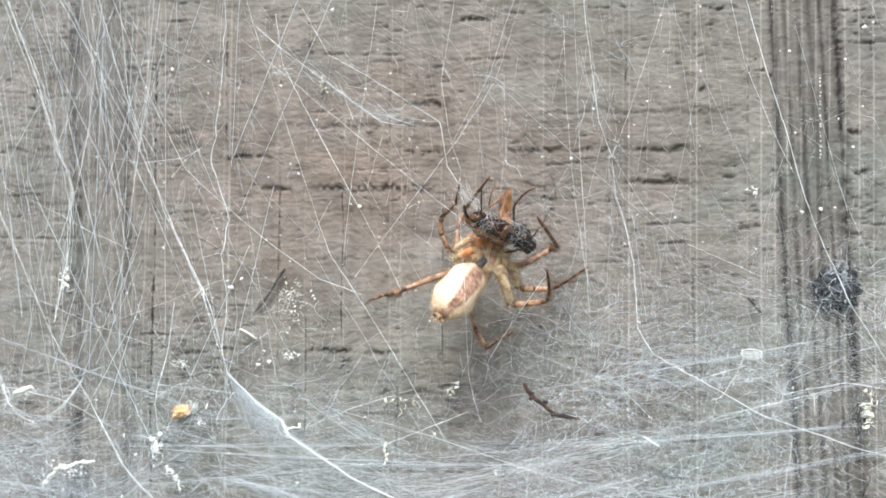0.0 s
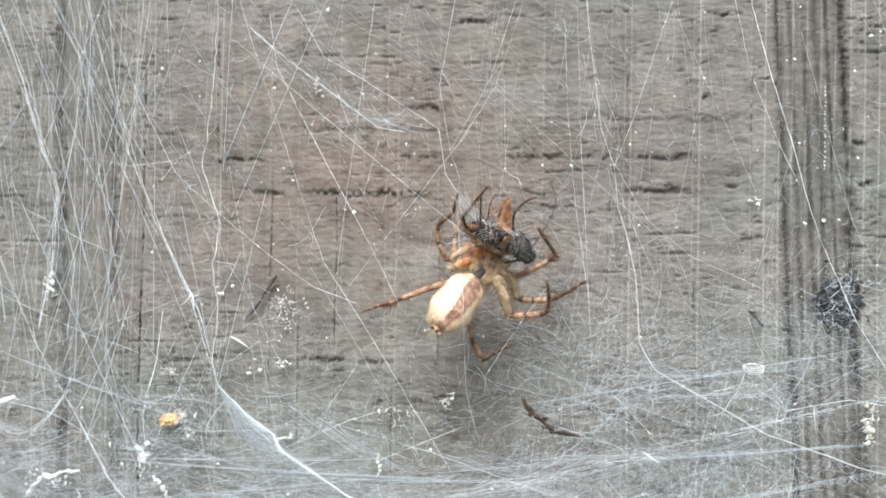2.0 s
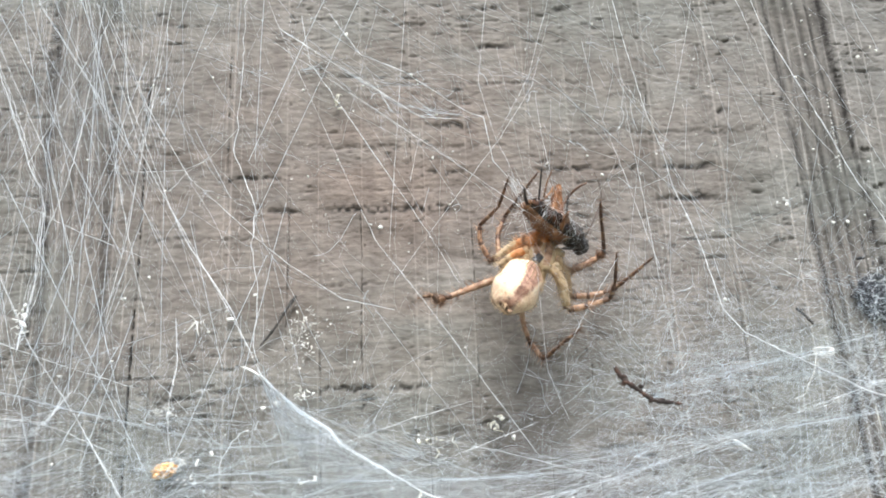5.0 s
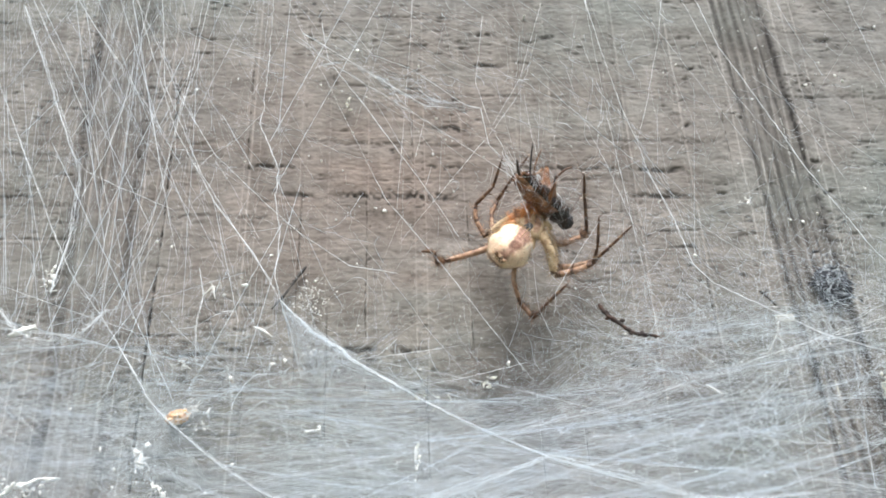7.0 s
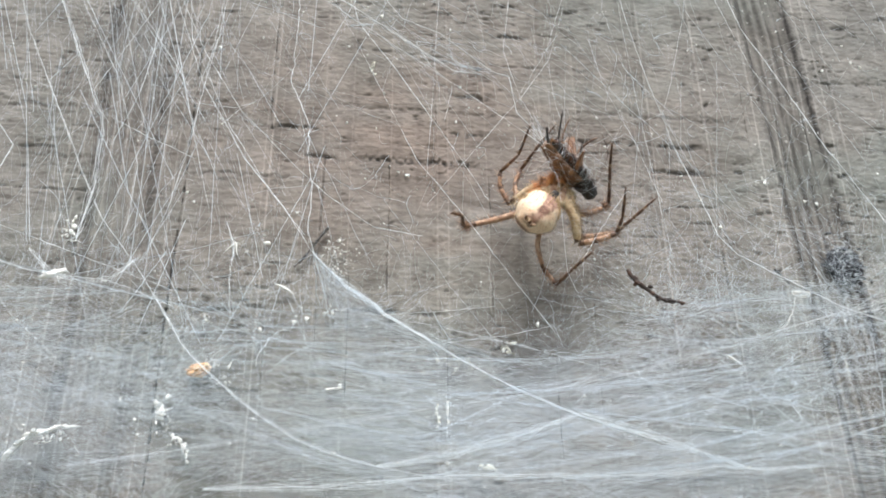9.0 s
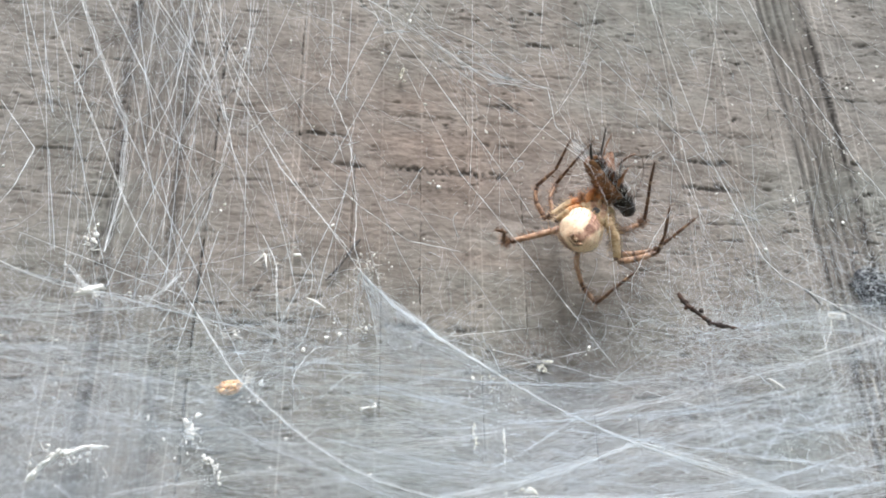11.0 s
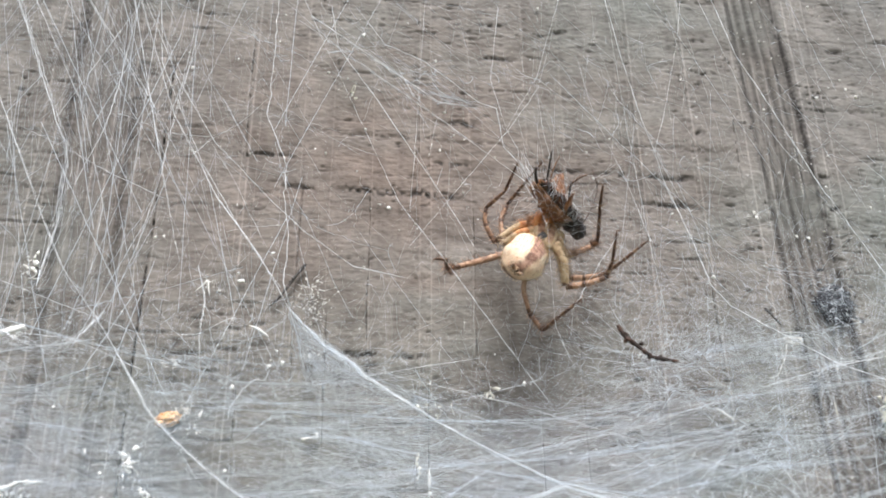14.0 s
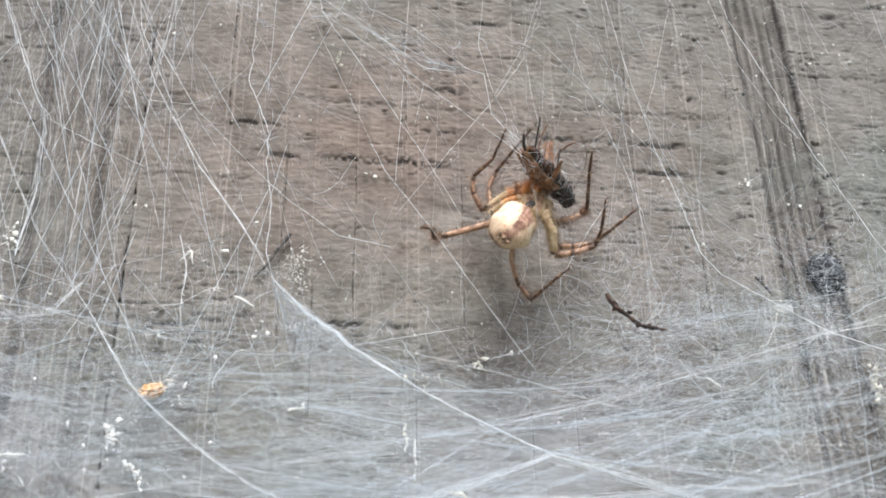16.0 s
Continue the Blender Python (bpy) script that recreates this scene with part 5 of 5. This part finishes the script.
    part("antenna", mesh_of("antenna", v, f, BARK), prey, "thin dark curved feeler")
    # wrapping threads
    rs, lines, radii = np.random.RandomState(5), [], []
    for _ in range(52):
        a, s = rs.uniform(0, 6.28), rs.uniform(-0.36, 0.42)
        ring = [turn @ np.array([0.175 * math.cos(a + b), s + 0.10 * (b - 1) * rs.uniform(-1, 1), 0.165 * math.sin(a + b)]) + centre for b in np.linspace(0, rs.uniform(1, 2.4), 6)]
        lines.append(np.array(ring)), radii.append(rs.uniform(0.0004, 0.0012))
    for _ in range(60):
        a = centre + turn @ (rs.normal(0, 1, 3) * (0.13, 0.30, 0.13))
        b = a + rs.normal(0, 1, 3) * (0.35, 0.25, 0.3)
        lines.append(sagging(a, b, rs, 0.01, 0.008, 6)), radii.append(rs.uniform(0.0004, 0.0012))
    for _ in range(24):
        # a knot of silk between a leg tip and the prey
        a = np.array([0.40, -1.24, 0.60]) + rs.normal(0, 0.05, 3)
        b = np.array([0.58, -1.32, 0.30]) + rs.normal(0, 0.10, 3)
        lines.append(sagging(a, b, rs, 0.01, 0.012, 6)), radii.append(rs.uniform(0.0005, 0.0018))
    v, f = threads(rs, lines, radii)
    tagged(part("wrapping", mesh_of("wrapping", v, f, SILK), prey, "loose silk wrapping"), kind="stuff")
    return prey


build_prey()


# ---- what hangs in the web or clings to the wall ----
def single(name, v, f, mat, label, category, group=""):
    c = np.asarray(v).mean(0)
    me = mesh_of(name, np.asarray(v) - c, f, mat)
    ob = new(name, me)
    ob.location = Vector(c) * C
    return tagged(ob, label, category, group)


def twig(name, pts, r, mat, label, knobs, seed):
    rs = np.random.RandomState(seed)
    line = smooth_line(pts, 8)
    rad = np.interp(np.linspace(0, 1, len(line)), [0, 0.15, 0.6, 0.85, 1], [0.7, 1.0, 0.75, 0.8, 0.25]) * r
    rad = rad * rs.uniform(0.75, 1.25, len(rad))
    pieces = [tube(line, rad, 8)]
    for k in rs.randint(2, len(line) - 2, knobs):
        p = line[k] + rs.normal(0, 0.7, 3) * r
        pieces.append(blob(p, np.array([1.0, 0.8, 0.7]) * r * rs.uniform(0.6, 1.3), None, 0.3, 6, 8, int(k)))
    return single(name, *joined(pieces), mat, label, "twig")


twig("twig", [(1.20, -1.98, -1.74), (1.27, -1.98, -1.86), (1.42, -1.98, -1.98), (1.55, -1.99, -2.08), (1.66, -1.99, -2.10), (1.84, -2.0, -2.13)], 0.026, BARK, "small dark knobbly twig caught in the web", 14, 4)
twig("twig", [(-2.24, -0.04, -0.44), (-2.36, -0.05, -0.62), (-2.50, -0.05, -0.85), (-2.67, -0.04, -1.06)], 0.022, GREY_BARK, "thin dark grey twig lying against the boards", 4, 7)
twig("twig", [(4.16, -0.05, -0.78), (4.25, -0.06, -0.88), (4.36, -0.06, -1.02)], 0.022, GREY_BARK, "short grey bark splinter on the boards", 3, 9)


def chip(at, size, turn, seed):
    """A thin ragged flake with an uneven outline."""
    rs = np.random.RandomState(seed)
    k = rs.randint(6, 10)
    a = np.sort(rs.uniform(0, 2 * np.pi, k))
    r = rs.uniform(0.55, 1.15, k)
    rim = np.stack([np.cos(a) * r, rs.uniform(-0.3, 0.3, k), np.sin(a) * r], 1)
    v = np.concatenate([rim + (0, 0.5, 0), rim * (0.8, 1, 0.8) - (0, 0.5, 0), [(0.0, 0.7, 0.0), (0.05, -0.9, 0.0)]]) * np.asarray(size, float)
    if turn is not None:
        v = v @ np.array(turn).T
    f = []
    for i in range(k):
        j = (i + 1) % k
        f += [(i, j, j + k, i + k), (j, i, 2 * k), (i + k, j + k, 2 * k + 1)]
    return v + np.asarray(at, float), f


def ragged(at, reach, pieces, seed, thick=0.012):
    """A small ragged tuft of crumbs and fibres."""
    rs, out = np.random.RandomState(seed), []
    for _ in range(pieces):
        p = np.array(at) + rs.normal(0, 1, 3) * np.array(reach)
        p[1] = min(p[1], 0.0)
        if rs.rand() < 0.5:
            out.append(chip(p, rs.uniform(0.7, 2.2, 3) * thick * (1, 0.4, 1) * 1.4, turned(*rs.uniform(-40, 40, 3)), rs.randint(999)))
        else:
            out.append(tube(smooth_line(p + np.cumsum(rs.normal(0, 0.028, (4, 3)), 0), 3), np.full(10, thick * rs.uniform(0.2, 0.5)), 4))
    return joined(out)


def seed_husk():
    rs, pieces, index = np.random.RandomState(25), [], []
    for k in range(22):
        # folded dry scales, torn at their rims
        p = np.array([-3.73, -0.10, -2.50]) + np.clip(rs.normal(0, 1, 3), -1.5, 1.5) * (0.055, 0.02, 0.038)
        pieces.append(chip(p, (rs.uniform(0.05, 0.105), rs.uniform(0.015, 0.03), rs.uniform(0.03, 0.058)), turned(rs.uniform(-35, 35), rs.uniform(-35, 5), rs.uniform(-30, 30)), 300 + k))
    pieces.append(blob((-3.74, -0.05, -2.505), (0.14, 0.05, 0.085), turned(0, -12, 0), 0.4, 16, 20, 25, 6.0))
    index = [0] * sum(len(p[1]) for p in pieces)
    for _ in range(26):
        # white fluff at the open end
        p = np.array([-3.60, -0.12, -2.45]) + rs.normal(0, 0.03, 3)
        pieces.append(tube(smooth_line(p + np.cumsum(rs.normal(0, 0.022, (4, 3)) + (0.012, 0, 0.012), 0), 3), np.full(10, 0.0035), 4))
        index += [1] * len(pieces[-1][1])
    v, f = joined(pieces)
    c = np.array([-3.72, -0.08, -2.5])
    ob = new("seed_husk", mesh_of("seed_husk", v - c, f, [HUSK, FLAKE], index))
    ob.location = Vector(c) * C
    return tagged(ob, "orange-brown dry seed husk with white fluff on the boards", "seed husk")


seed_husk()


def flake(name, at, size, turn, mat, label, category, seed, rough=0.3):
    v, f = chip(at, np.asarray(size) * (1.1, 0.5, 1.1), turn, seed)
    return single(name, v, f, mat, label, category, "white specks on the wall")


# a curl of pale skin hanging in the web, with its thread
a = np.linspace(0, 2 * np.pi, 25)
ring = [tube(np.stack([4.02 + 0.125 * np.cos(a), -0.80 + 0.05 * np.sin(a), -1.47 + (0.062 - 0.013 * k) * np.sin(a) + 0.010 * k], 1), np.full(25, 0.0042), 5, False) for k in range(5)]
tail = tube(smooth_line([(3.92, -0.8, -1.52), (3.84, -0.88, -1.66), (3.80, -0.9, -1.74), (3.70, -0.95, -1.86), (3.62, -0.97, -1.98), (3.48, -1.0, -2.03)], 4), np.full(21, 0.004), 4)
single("skin_curl", *joined(ring + [tail]), FLAKE, "small white ring of shed skin hanging by a thread", "shed skin")

v, f = joined([tube(smooth_line([(-3.60, -0.03, -0.88), (-3.52, -0.04, -0.80), (-3.46, -0.04, -0.74), (-3.44, -0.04, -0.86), (-3.42, -0.03, -0.92)], 4), np.interp(np.linspace(0, 1, 17), [0, 0.4, 0.6, 1], [0.006, 0.014, 0.012, 0.006]), 6)])
single("bent_fibre", v, f, FLAKE, "white fibre bent like a hook on the boards", "fibre")
v, f = joined([tube(smooth_line([(-2.90, -0.04, -1.31), (-2.78, -0.05, -1.36), (-2.64, -0.04, -1.45)], 5), [0.005, 0.009, 0.013, 0.015, 0.017, 0.018, 0.018, 0.016, 0.013, 0.009, 0.005], 6)])
single("bud_scale", v, f, FLAKE, "narrow white bud scale on the boards", "bud scale")
v, f = joined([chip((-2.13, -0.06, -2.71), (0.08, 0.012, 0.028), turned(0, -20, 10), 31), chip((-2.03, -0.06, -2.685), (0.07, 0.014, 0.032), turned(0, -5, -10), 33), chip((-1.99, -0.07, -2.66), (0.03, 0.014, 0.03), turned(0, 30, 0), 34)])
single("pale_flake", v, f, FLAKE, "pale flake stuck on the boards", "flake", "white specks on the wall")
single("egg_remains", *ragged((-5.53, -0.03, -0.64), (0.05, 0.03, 0.11), 16, 41, 0.022), FLAKE, "white crumbly insect remains on a groove edge", "insect remains")
single("pale_tuft", *joined([ragged((-4.13, -0.05, -3.03), (0.035, 0.03, 0.08), 30, 42, 0.016), chip((-4.205, -0.06, -2.935), (0.055, 0.014, 0.06), turned(10, 30, 0), 5), chip((-4.07, -0.06, -2.86), (0.055, 0.014, 0.05), turned(-10, -30, 0), 6), chip((-4.14, -0.05, -3.12), (0.07, 0.015, 0.05), turned(0, 10, 10), 7), chip((-4.12, -0.07, -3.02), (0.04, 0.015, 0.08), turned(0, 20, 10), 8)]), FLAKE, "yellowish white fluffy tuft on the boards", "tuft")
arc = smooth_line([(-3.95, -0.06, -3.33), (-3.90, -0.08, -3.36), (-3.83, -0.09, -3.40), (-3.77, -0.08, -3.50), (-3.745, -0.06, -3.62)], 3)
v, f = joined([chip(p + (0.012 * math.sin(5 * k), 0, 0.010 * math.cos(4 * k)), (0.036 - 0.001 * k, 0.014, 0.034), turned(15 * math.sin(3 * k), 30 * math.sin(2 * k), 0), 530 + k) for k, p in enumerate(arc)] + [ragged((-3.83, -0.08, -3.44), (0.05, 0.02, 0.06), 12, 43, 0.010)])
single("curved_bract", v, f, FLAKE, "curved whitish dry bract on the boards", "bract")
single("pale_tuft", *ragged((-2.17, -0.04, -0.98), (0.12, 0.03, 0.19), 95, 44, 0.0075), FLAKE, "fine white fuzz on the boards", "tuft")
single("pale_tuft", *ragged((0.19, -0.1, -2.10), (0.05, 0.05, 0.05), 14, 45, 0.016), CLUMP, "small yellowish tuft held in silk", "tuft")
single("pale_tuft", *ragged((-0.55, -0.05, -2.30), (0.13, 0.03, 0.03), 14, 46, 0.012), CLUMP, "flat yellowish tuft on the boards", "tuft")
single("pale_tuft", *ragged((-3.4, -0.08, -0.80), (0.06, 0.04, 0.04), 12, 47, 0.008), FLAKE, "thin white fuzz on the boards", "tuft")
single("pale_tuft", *ragged((-2.12, -0.05, -1.66), (0.06, 0.04, 0.03), 12, 48, 0.014), FLAKE, "white fuzz on the boards", "tuft")
single("pale_tuft", *ragged((4.25, -0.08, 0.68), (0.02, 0.02, 0.03), 9, 49, 0.012), FLAKE, "bright white speck of fluff on the boards", "tuft")
single("pale_tuft", *ragged((5.69, -0.05, -2.25), (0.018, 0.02, 0.11), 44, 50, 0.018), CLUMP, "upright yellowish tuft beside a groove", "tuft")
arc = smooth_line([(-5.75, -0.15, -3.62), (-5.6, -0.2, -3.42), (-5.35, -0.2, -3.30), (-5.05, -0.15, -3.24)], 8)
v, f = joined([chip(p + (0, -0.01 * (k % 3), 0.02 * math.sin(7 * k)), (0.07 + 0.02 * (k % 2), 0.02, 0.055 - 0.0012 * k), turned(12 * math.sin(3 * k), -60 + 2.2 * k, 0), 500 + k) for k, p in enumerate(arc)] + [ragged((-5.4, -0.2, -3.38), (0.16, 0.04, 0.06), 30, 51, 0.014)])
single("pale_bract", v, f, FLAKE, "curved whitish dry bract at the wall", "bract")
v, f = joined([chip((-0.75 + 0.02 * math.sin(5 * k), -0.05, -2.88 - 0.055 * k), (0.026, 0.01, 0.045), turned(0, 40 * math.sin(9 * k), 10 * k), 70 + k) for k in range(6)])
single("fibre_strip", v, f, CLUMP, "yellowish strip of plant fibre on the boards", "fibre")
v, f = joined([tube([(-5.16, -1.80, -2.04), (-5.05, -1.80, -1.99), (-4.92, -1.80, -1.94)], [0.022, 0.036, 0.024], 7), chip((-5.10, -1.80, -2.01), (0.12, 0.02, 0.03), turned(0, -18, 0), 61), chip((-5.0, -1.81, -1.97), (0.10, 0.02, 0.035), turned(10, -22, 0), 63), chip((-4.92, -1.80, -1.95), (0.05, 0.02, 0.03), turned(0, -10, 20), 64), ragged((-5.0, -1.8, -1.99), (0.08, 0.02, 0.02), 8, 62, 0.01)])
single("pale_flake", v, f, FLAKE, "elongated white flake held in the web", "flake")
# small white things held before the boards
v, f = joined([tube(smooth_line([(-0.90, -2.1, -3.32), (-0.905, -2.1, -3.42), (-0.90, -2.1, -3.50)], 4), [0.004, 0.010, 0.014, 0.010, 0.014, 0.017, 0.013, 0.010, 0.004], 7)] + [blob((-0.90 + dx, -2.1, z), (r, r, r * 1.1), None, 0.2, 7, 9, int(-z * 10)) for dx, z, r in ((0.004, -3.40, 0.015), (0.006, -3.545, 0.018), (-0.008, -3.66, 0.012), (-0.006, -3.95, 0.017))] + [tube([(-0.90, -2.1, -3.5), (-0.905, -2.1, -3.96)], [0.003, 0.003], 4)])
single("bead_chain", v, f, FLAKE, "row of whitish beads hanging on a thread", "beads")
v, f = joined([chip((-0.20, -0.40, -3.70), (0.10, 0.02, 0.05), turned(0, 12, 0), 88), chip((-0.12, -0.41, -3.72), (0.09, 0.02, 0.03), turned(10, 25, 0), 89), chip((-0.26, -0.39, -3.68), (0.06, 0.02, 0.03), turned(0, -10, 10), 90)])
single("bud_scale", v, f, CLUMP, "beige wedge-shaped dry scale held in silk", "bud scale")
v, f = tube(smooth_line([(2.64, -1.17, -2.455), (2.72, -1.18, -2.51), (2.835, -1.17, -2.58)], 4), [0.008, 0.013, 0.016, 0.018, 0.018, 0.017, 0.014, 0.011, 0.007], 6)
single("pale_stick", v, f, FLAKE, "short white splinter held in the web", "splinter")
for at, size, tilt in (((-3.384, -0.04, -2.444), (0.025, 0.02, 0.06), 25), ((-3.03, -0.04, -3.09), (0.03, 0.02, 0.03), 0)):
    flake("pale_flake", at, size, turned(0, tilt, 0), FLAKE, "small ragged white flake on the boards", "flake", int(abs(at[0] * 100)), 0.35)
v, f = joined([tube(smooth_line([(5.03, 0.12, -1.9), (5.05, 0.1, -2.1), (5.06, 0.1, -2.36)], 4), np.full(9, 0.015), 6)])
single("pale_stick", v, f, CLUMP, "pale stalk lying in the groove", "stalk")
single("dark_crumb", *ragged((4.74, -0.04, -1.88), (0.04, 0.03, 0.10), 16, 52, 0.022), GREY_BARK, "dark crumb of bark at the groove edge", "bark crumb")
rs = np.random.RandomState(54)
pieces = [blob((5.33, 0.05, -0.63), (0.24, 0.10, 0.26), None, 0.5, 24, 30, 54, 9.0)]
for k in range(70):
    at = np.array([5.33, 0.0, -0.63]) + rs.normal(0, 1, 3) * (0.15, 0.03, 0.18)
    pieces.append(chip(at, rs.uniform(0.02, 0.06, 3) * (1, 0.4, 1), turned(*rs.uniform(-60, 60, 3)), k))
pieces.append(ragged((5.33, -0.02, -0.63), (0.13, 0.04, 0.17), 70, 53, 0.011))
count = sum(len(p[1]) for p in pieces)
for k in range(45):
    # silk drawn over the dark crumbs
    p = np.array([5.33, -0.06, -0.6]) + rs.normal(0, 1, 3) * (0.13, 0.02, 0.17)
    pieces.append(tube(smooth_line(p + np.cumsum(rs.normal(0, 0.035, (4, 3)) * (1, 0.3, 1), 0), 3), np.full(10, 0.003), 4))
v, f = joined(pieces)
c = np.array([5.33, 0.0, -0.63])
clump = new("debris_clump", mesh_of("debris_clump", v - c, f, [DARK_FIBRE, SILK], [0] * count + [1] * (len(f) - count)))
clump.location = Vector(c) * C
tagged(clump, "dark fibrous clump of debris filling the groove", "debris")
tagged(clump, kind="stuff")


def dust():
    rs, pieces = np.random.RandomState(77), []
    for _ in range(900):
        x, z = rs.uniform(-7, 7.5), rs.uniform(-4, 5)
        y = -abs(rs.normal(0.0, 0.02)) - 0.02 if rs.rand() < 0.4 else -rs.uniform(0.05, 2.0)
        r = min(0.004 + rs.exponential(0.005), 0.028)
        pieces.append(chip((x, y, z), rs.uniform(0.6, 1.5, 3) * r, turned(*rs.uniform(-60, 60, 3)), rs.randint(9999)))
    for pts, thick, fibres in STRANDS:
        # crumbs caught along the strong threads
        p = np.array(pts)
        for _ in range(3):
            k, t = rs.randint(len(p) - 1), rs.rand()
            pieces.append(chip(p[k] * (1 - t) + p[k + 1] * t + rs.normal(0, 0.006, 3), rs.uniform(0.6, 1.5, 3) * rs.uniform(0.005, 0.014), turned(*rs.uniform(-60, 60, 3)), rs.randint(9999)))
    # a row of beads on one upright thread in the groove
    for z in np.arange(1.08, 2.2, 0.06):
        pieces.append(blob((5.11 + rs.normal(0, 0.004), -0.05, z + rs.normal(0, 0.012)), rs.uniform(0.7, 1.4, 3) * 0.011, None, 0.2, 5, 7, rs.randint(999)))
    v, f = joined(pieces)
    return tagged(new("dust_specks", mesh_of("dust_specks", v, f, FLAKE)), "scattered white specks of dust in the web", "dust", kind="stuff")


dust()
for at, r in (((-3.98, -0.02, 2.48), 0.035), ((-1.16, -0.02, 0.45), 0.038), ((5.16, 0.1, 0.42), 0.035), ((-1.60, -0.03, 3.29), 0.04), ((-3.05, -0.03, -0.72), 0.045), ((-2.62, -0.03, -1.82), 0.035)):
    flake("pale_flake", at, (r, r * 0.6, r), None, FLAKE, "small round white flake on the boards", "flake", int(abs(at[0] * 100)), 0.2)

# more crumbs that cling to the boards
for x, z, wide, tall, tilt in ((-2.61, -1.73, 0.032, 0.030, 0), (-2.46, -1.77, 0.036, 0.032, 20), (-2.54, -1.62, 0.028, 0.018, 10), (-4.63, -2.89, 0.028, 0.045, 15), (-5.06, -2.38, 0.022, 0.022, 0), (-1.31, 0.49, 0.050, 0.016, 12), (-0.44, 1.41, 0.026, 0.026, 0), (-4.07, -0.15, 0.032, 0.026, 0)):
    flake("pale_flake", (x, -0.03, z), (wide, wide * 0.6, tall), turned(0, tilt, 0), FLAKE, "tiny ragged white flake on the boards", "flake", int(abs(x * 1000)), 0.3)
for x, z, r in ((4.87, 0.37, 0.030), (5.68, 2.85, 0.030), (6.23, 3.06, 0.030), (6.19, 0.92, 0.036), (3.55, 2.3, 0.022), (3.3, -3.6, 0.034)):
    flake("pale_flake", (x, -0.05, z), (r * 1.2, r * 0.6, r), turned(0, 25, 0), FLAKE, "small white flake on the boards", "flake", int(abs(x * 1000)), 0.3)
single("pale_tuft", *ragged((-3.74, -0.05, -1.81), (0.05, 0.03, 0.035), 16, 55, 0.010), FLAKE, "star-shaped white fuzz on the boards", "tuft")
single("pale_tuft", *ragged((-1.72, -0.08, 2.2), (0.022, 0.03, 0.035), 12, 56, 0.014), CLUMP, "yellowish white crumb held in silk", "tuft")
single("pale_tuft", *ragged((-3.5, -0.08, -2.66), (0.07, 0.03, 0.03), 12, 57, 0.010), FLAKE, "white fluff under a seed husk", "tuft")


def motions():
    """Nothing in the place stirs: the spider clings still and only the camera moves."""


motions()
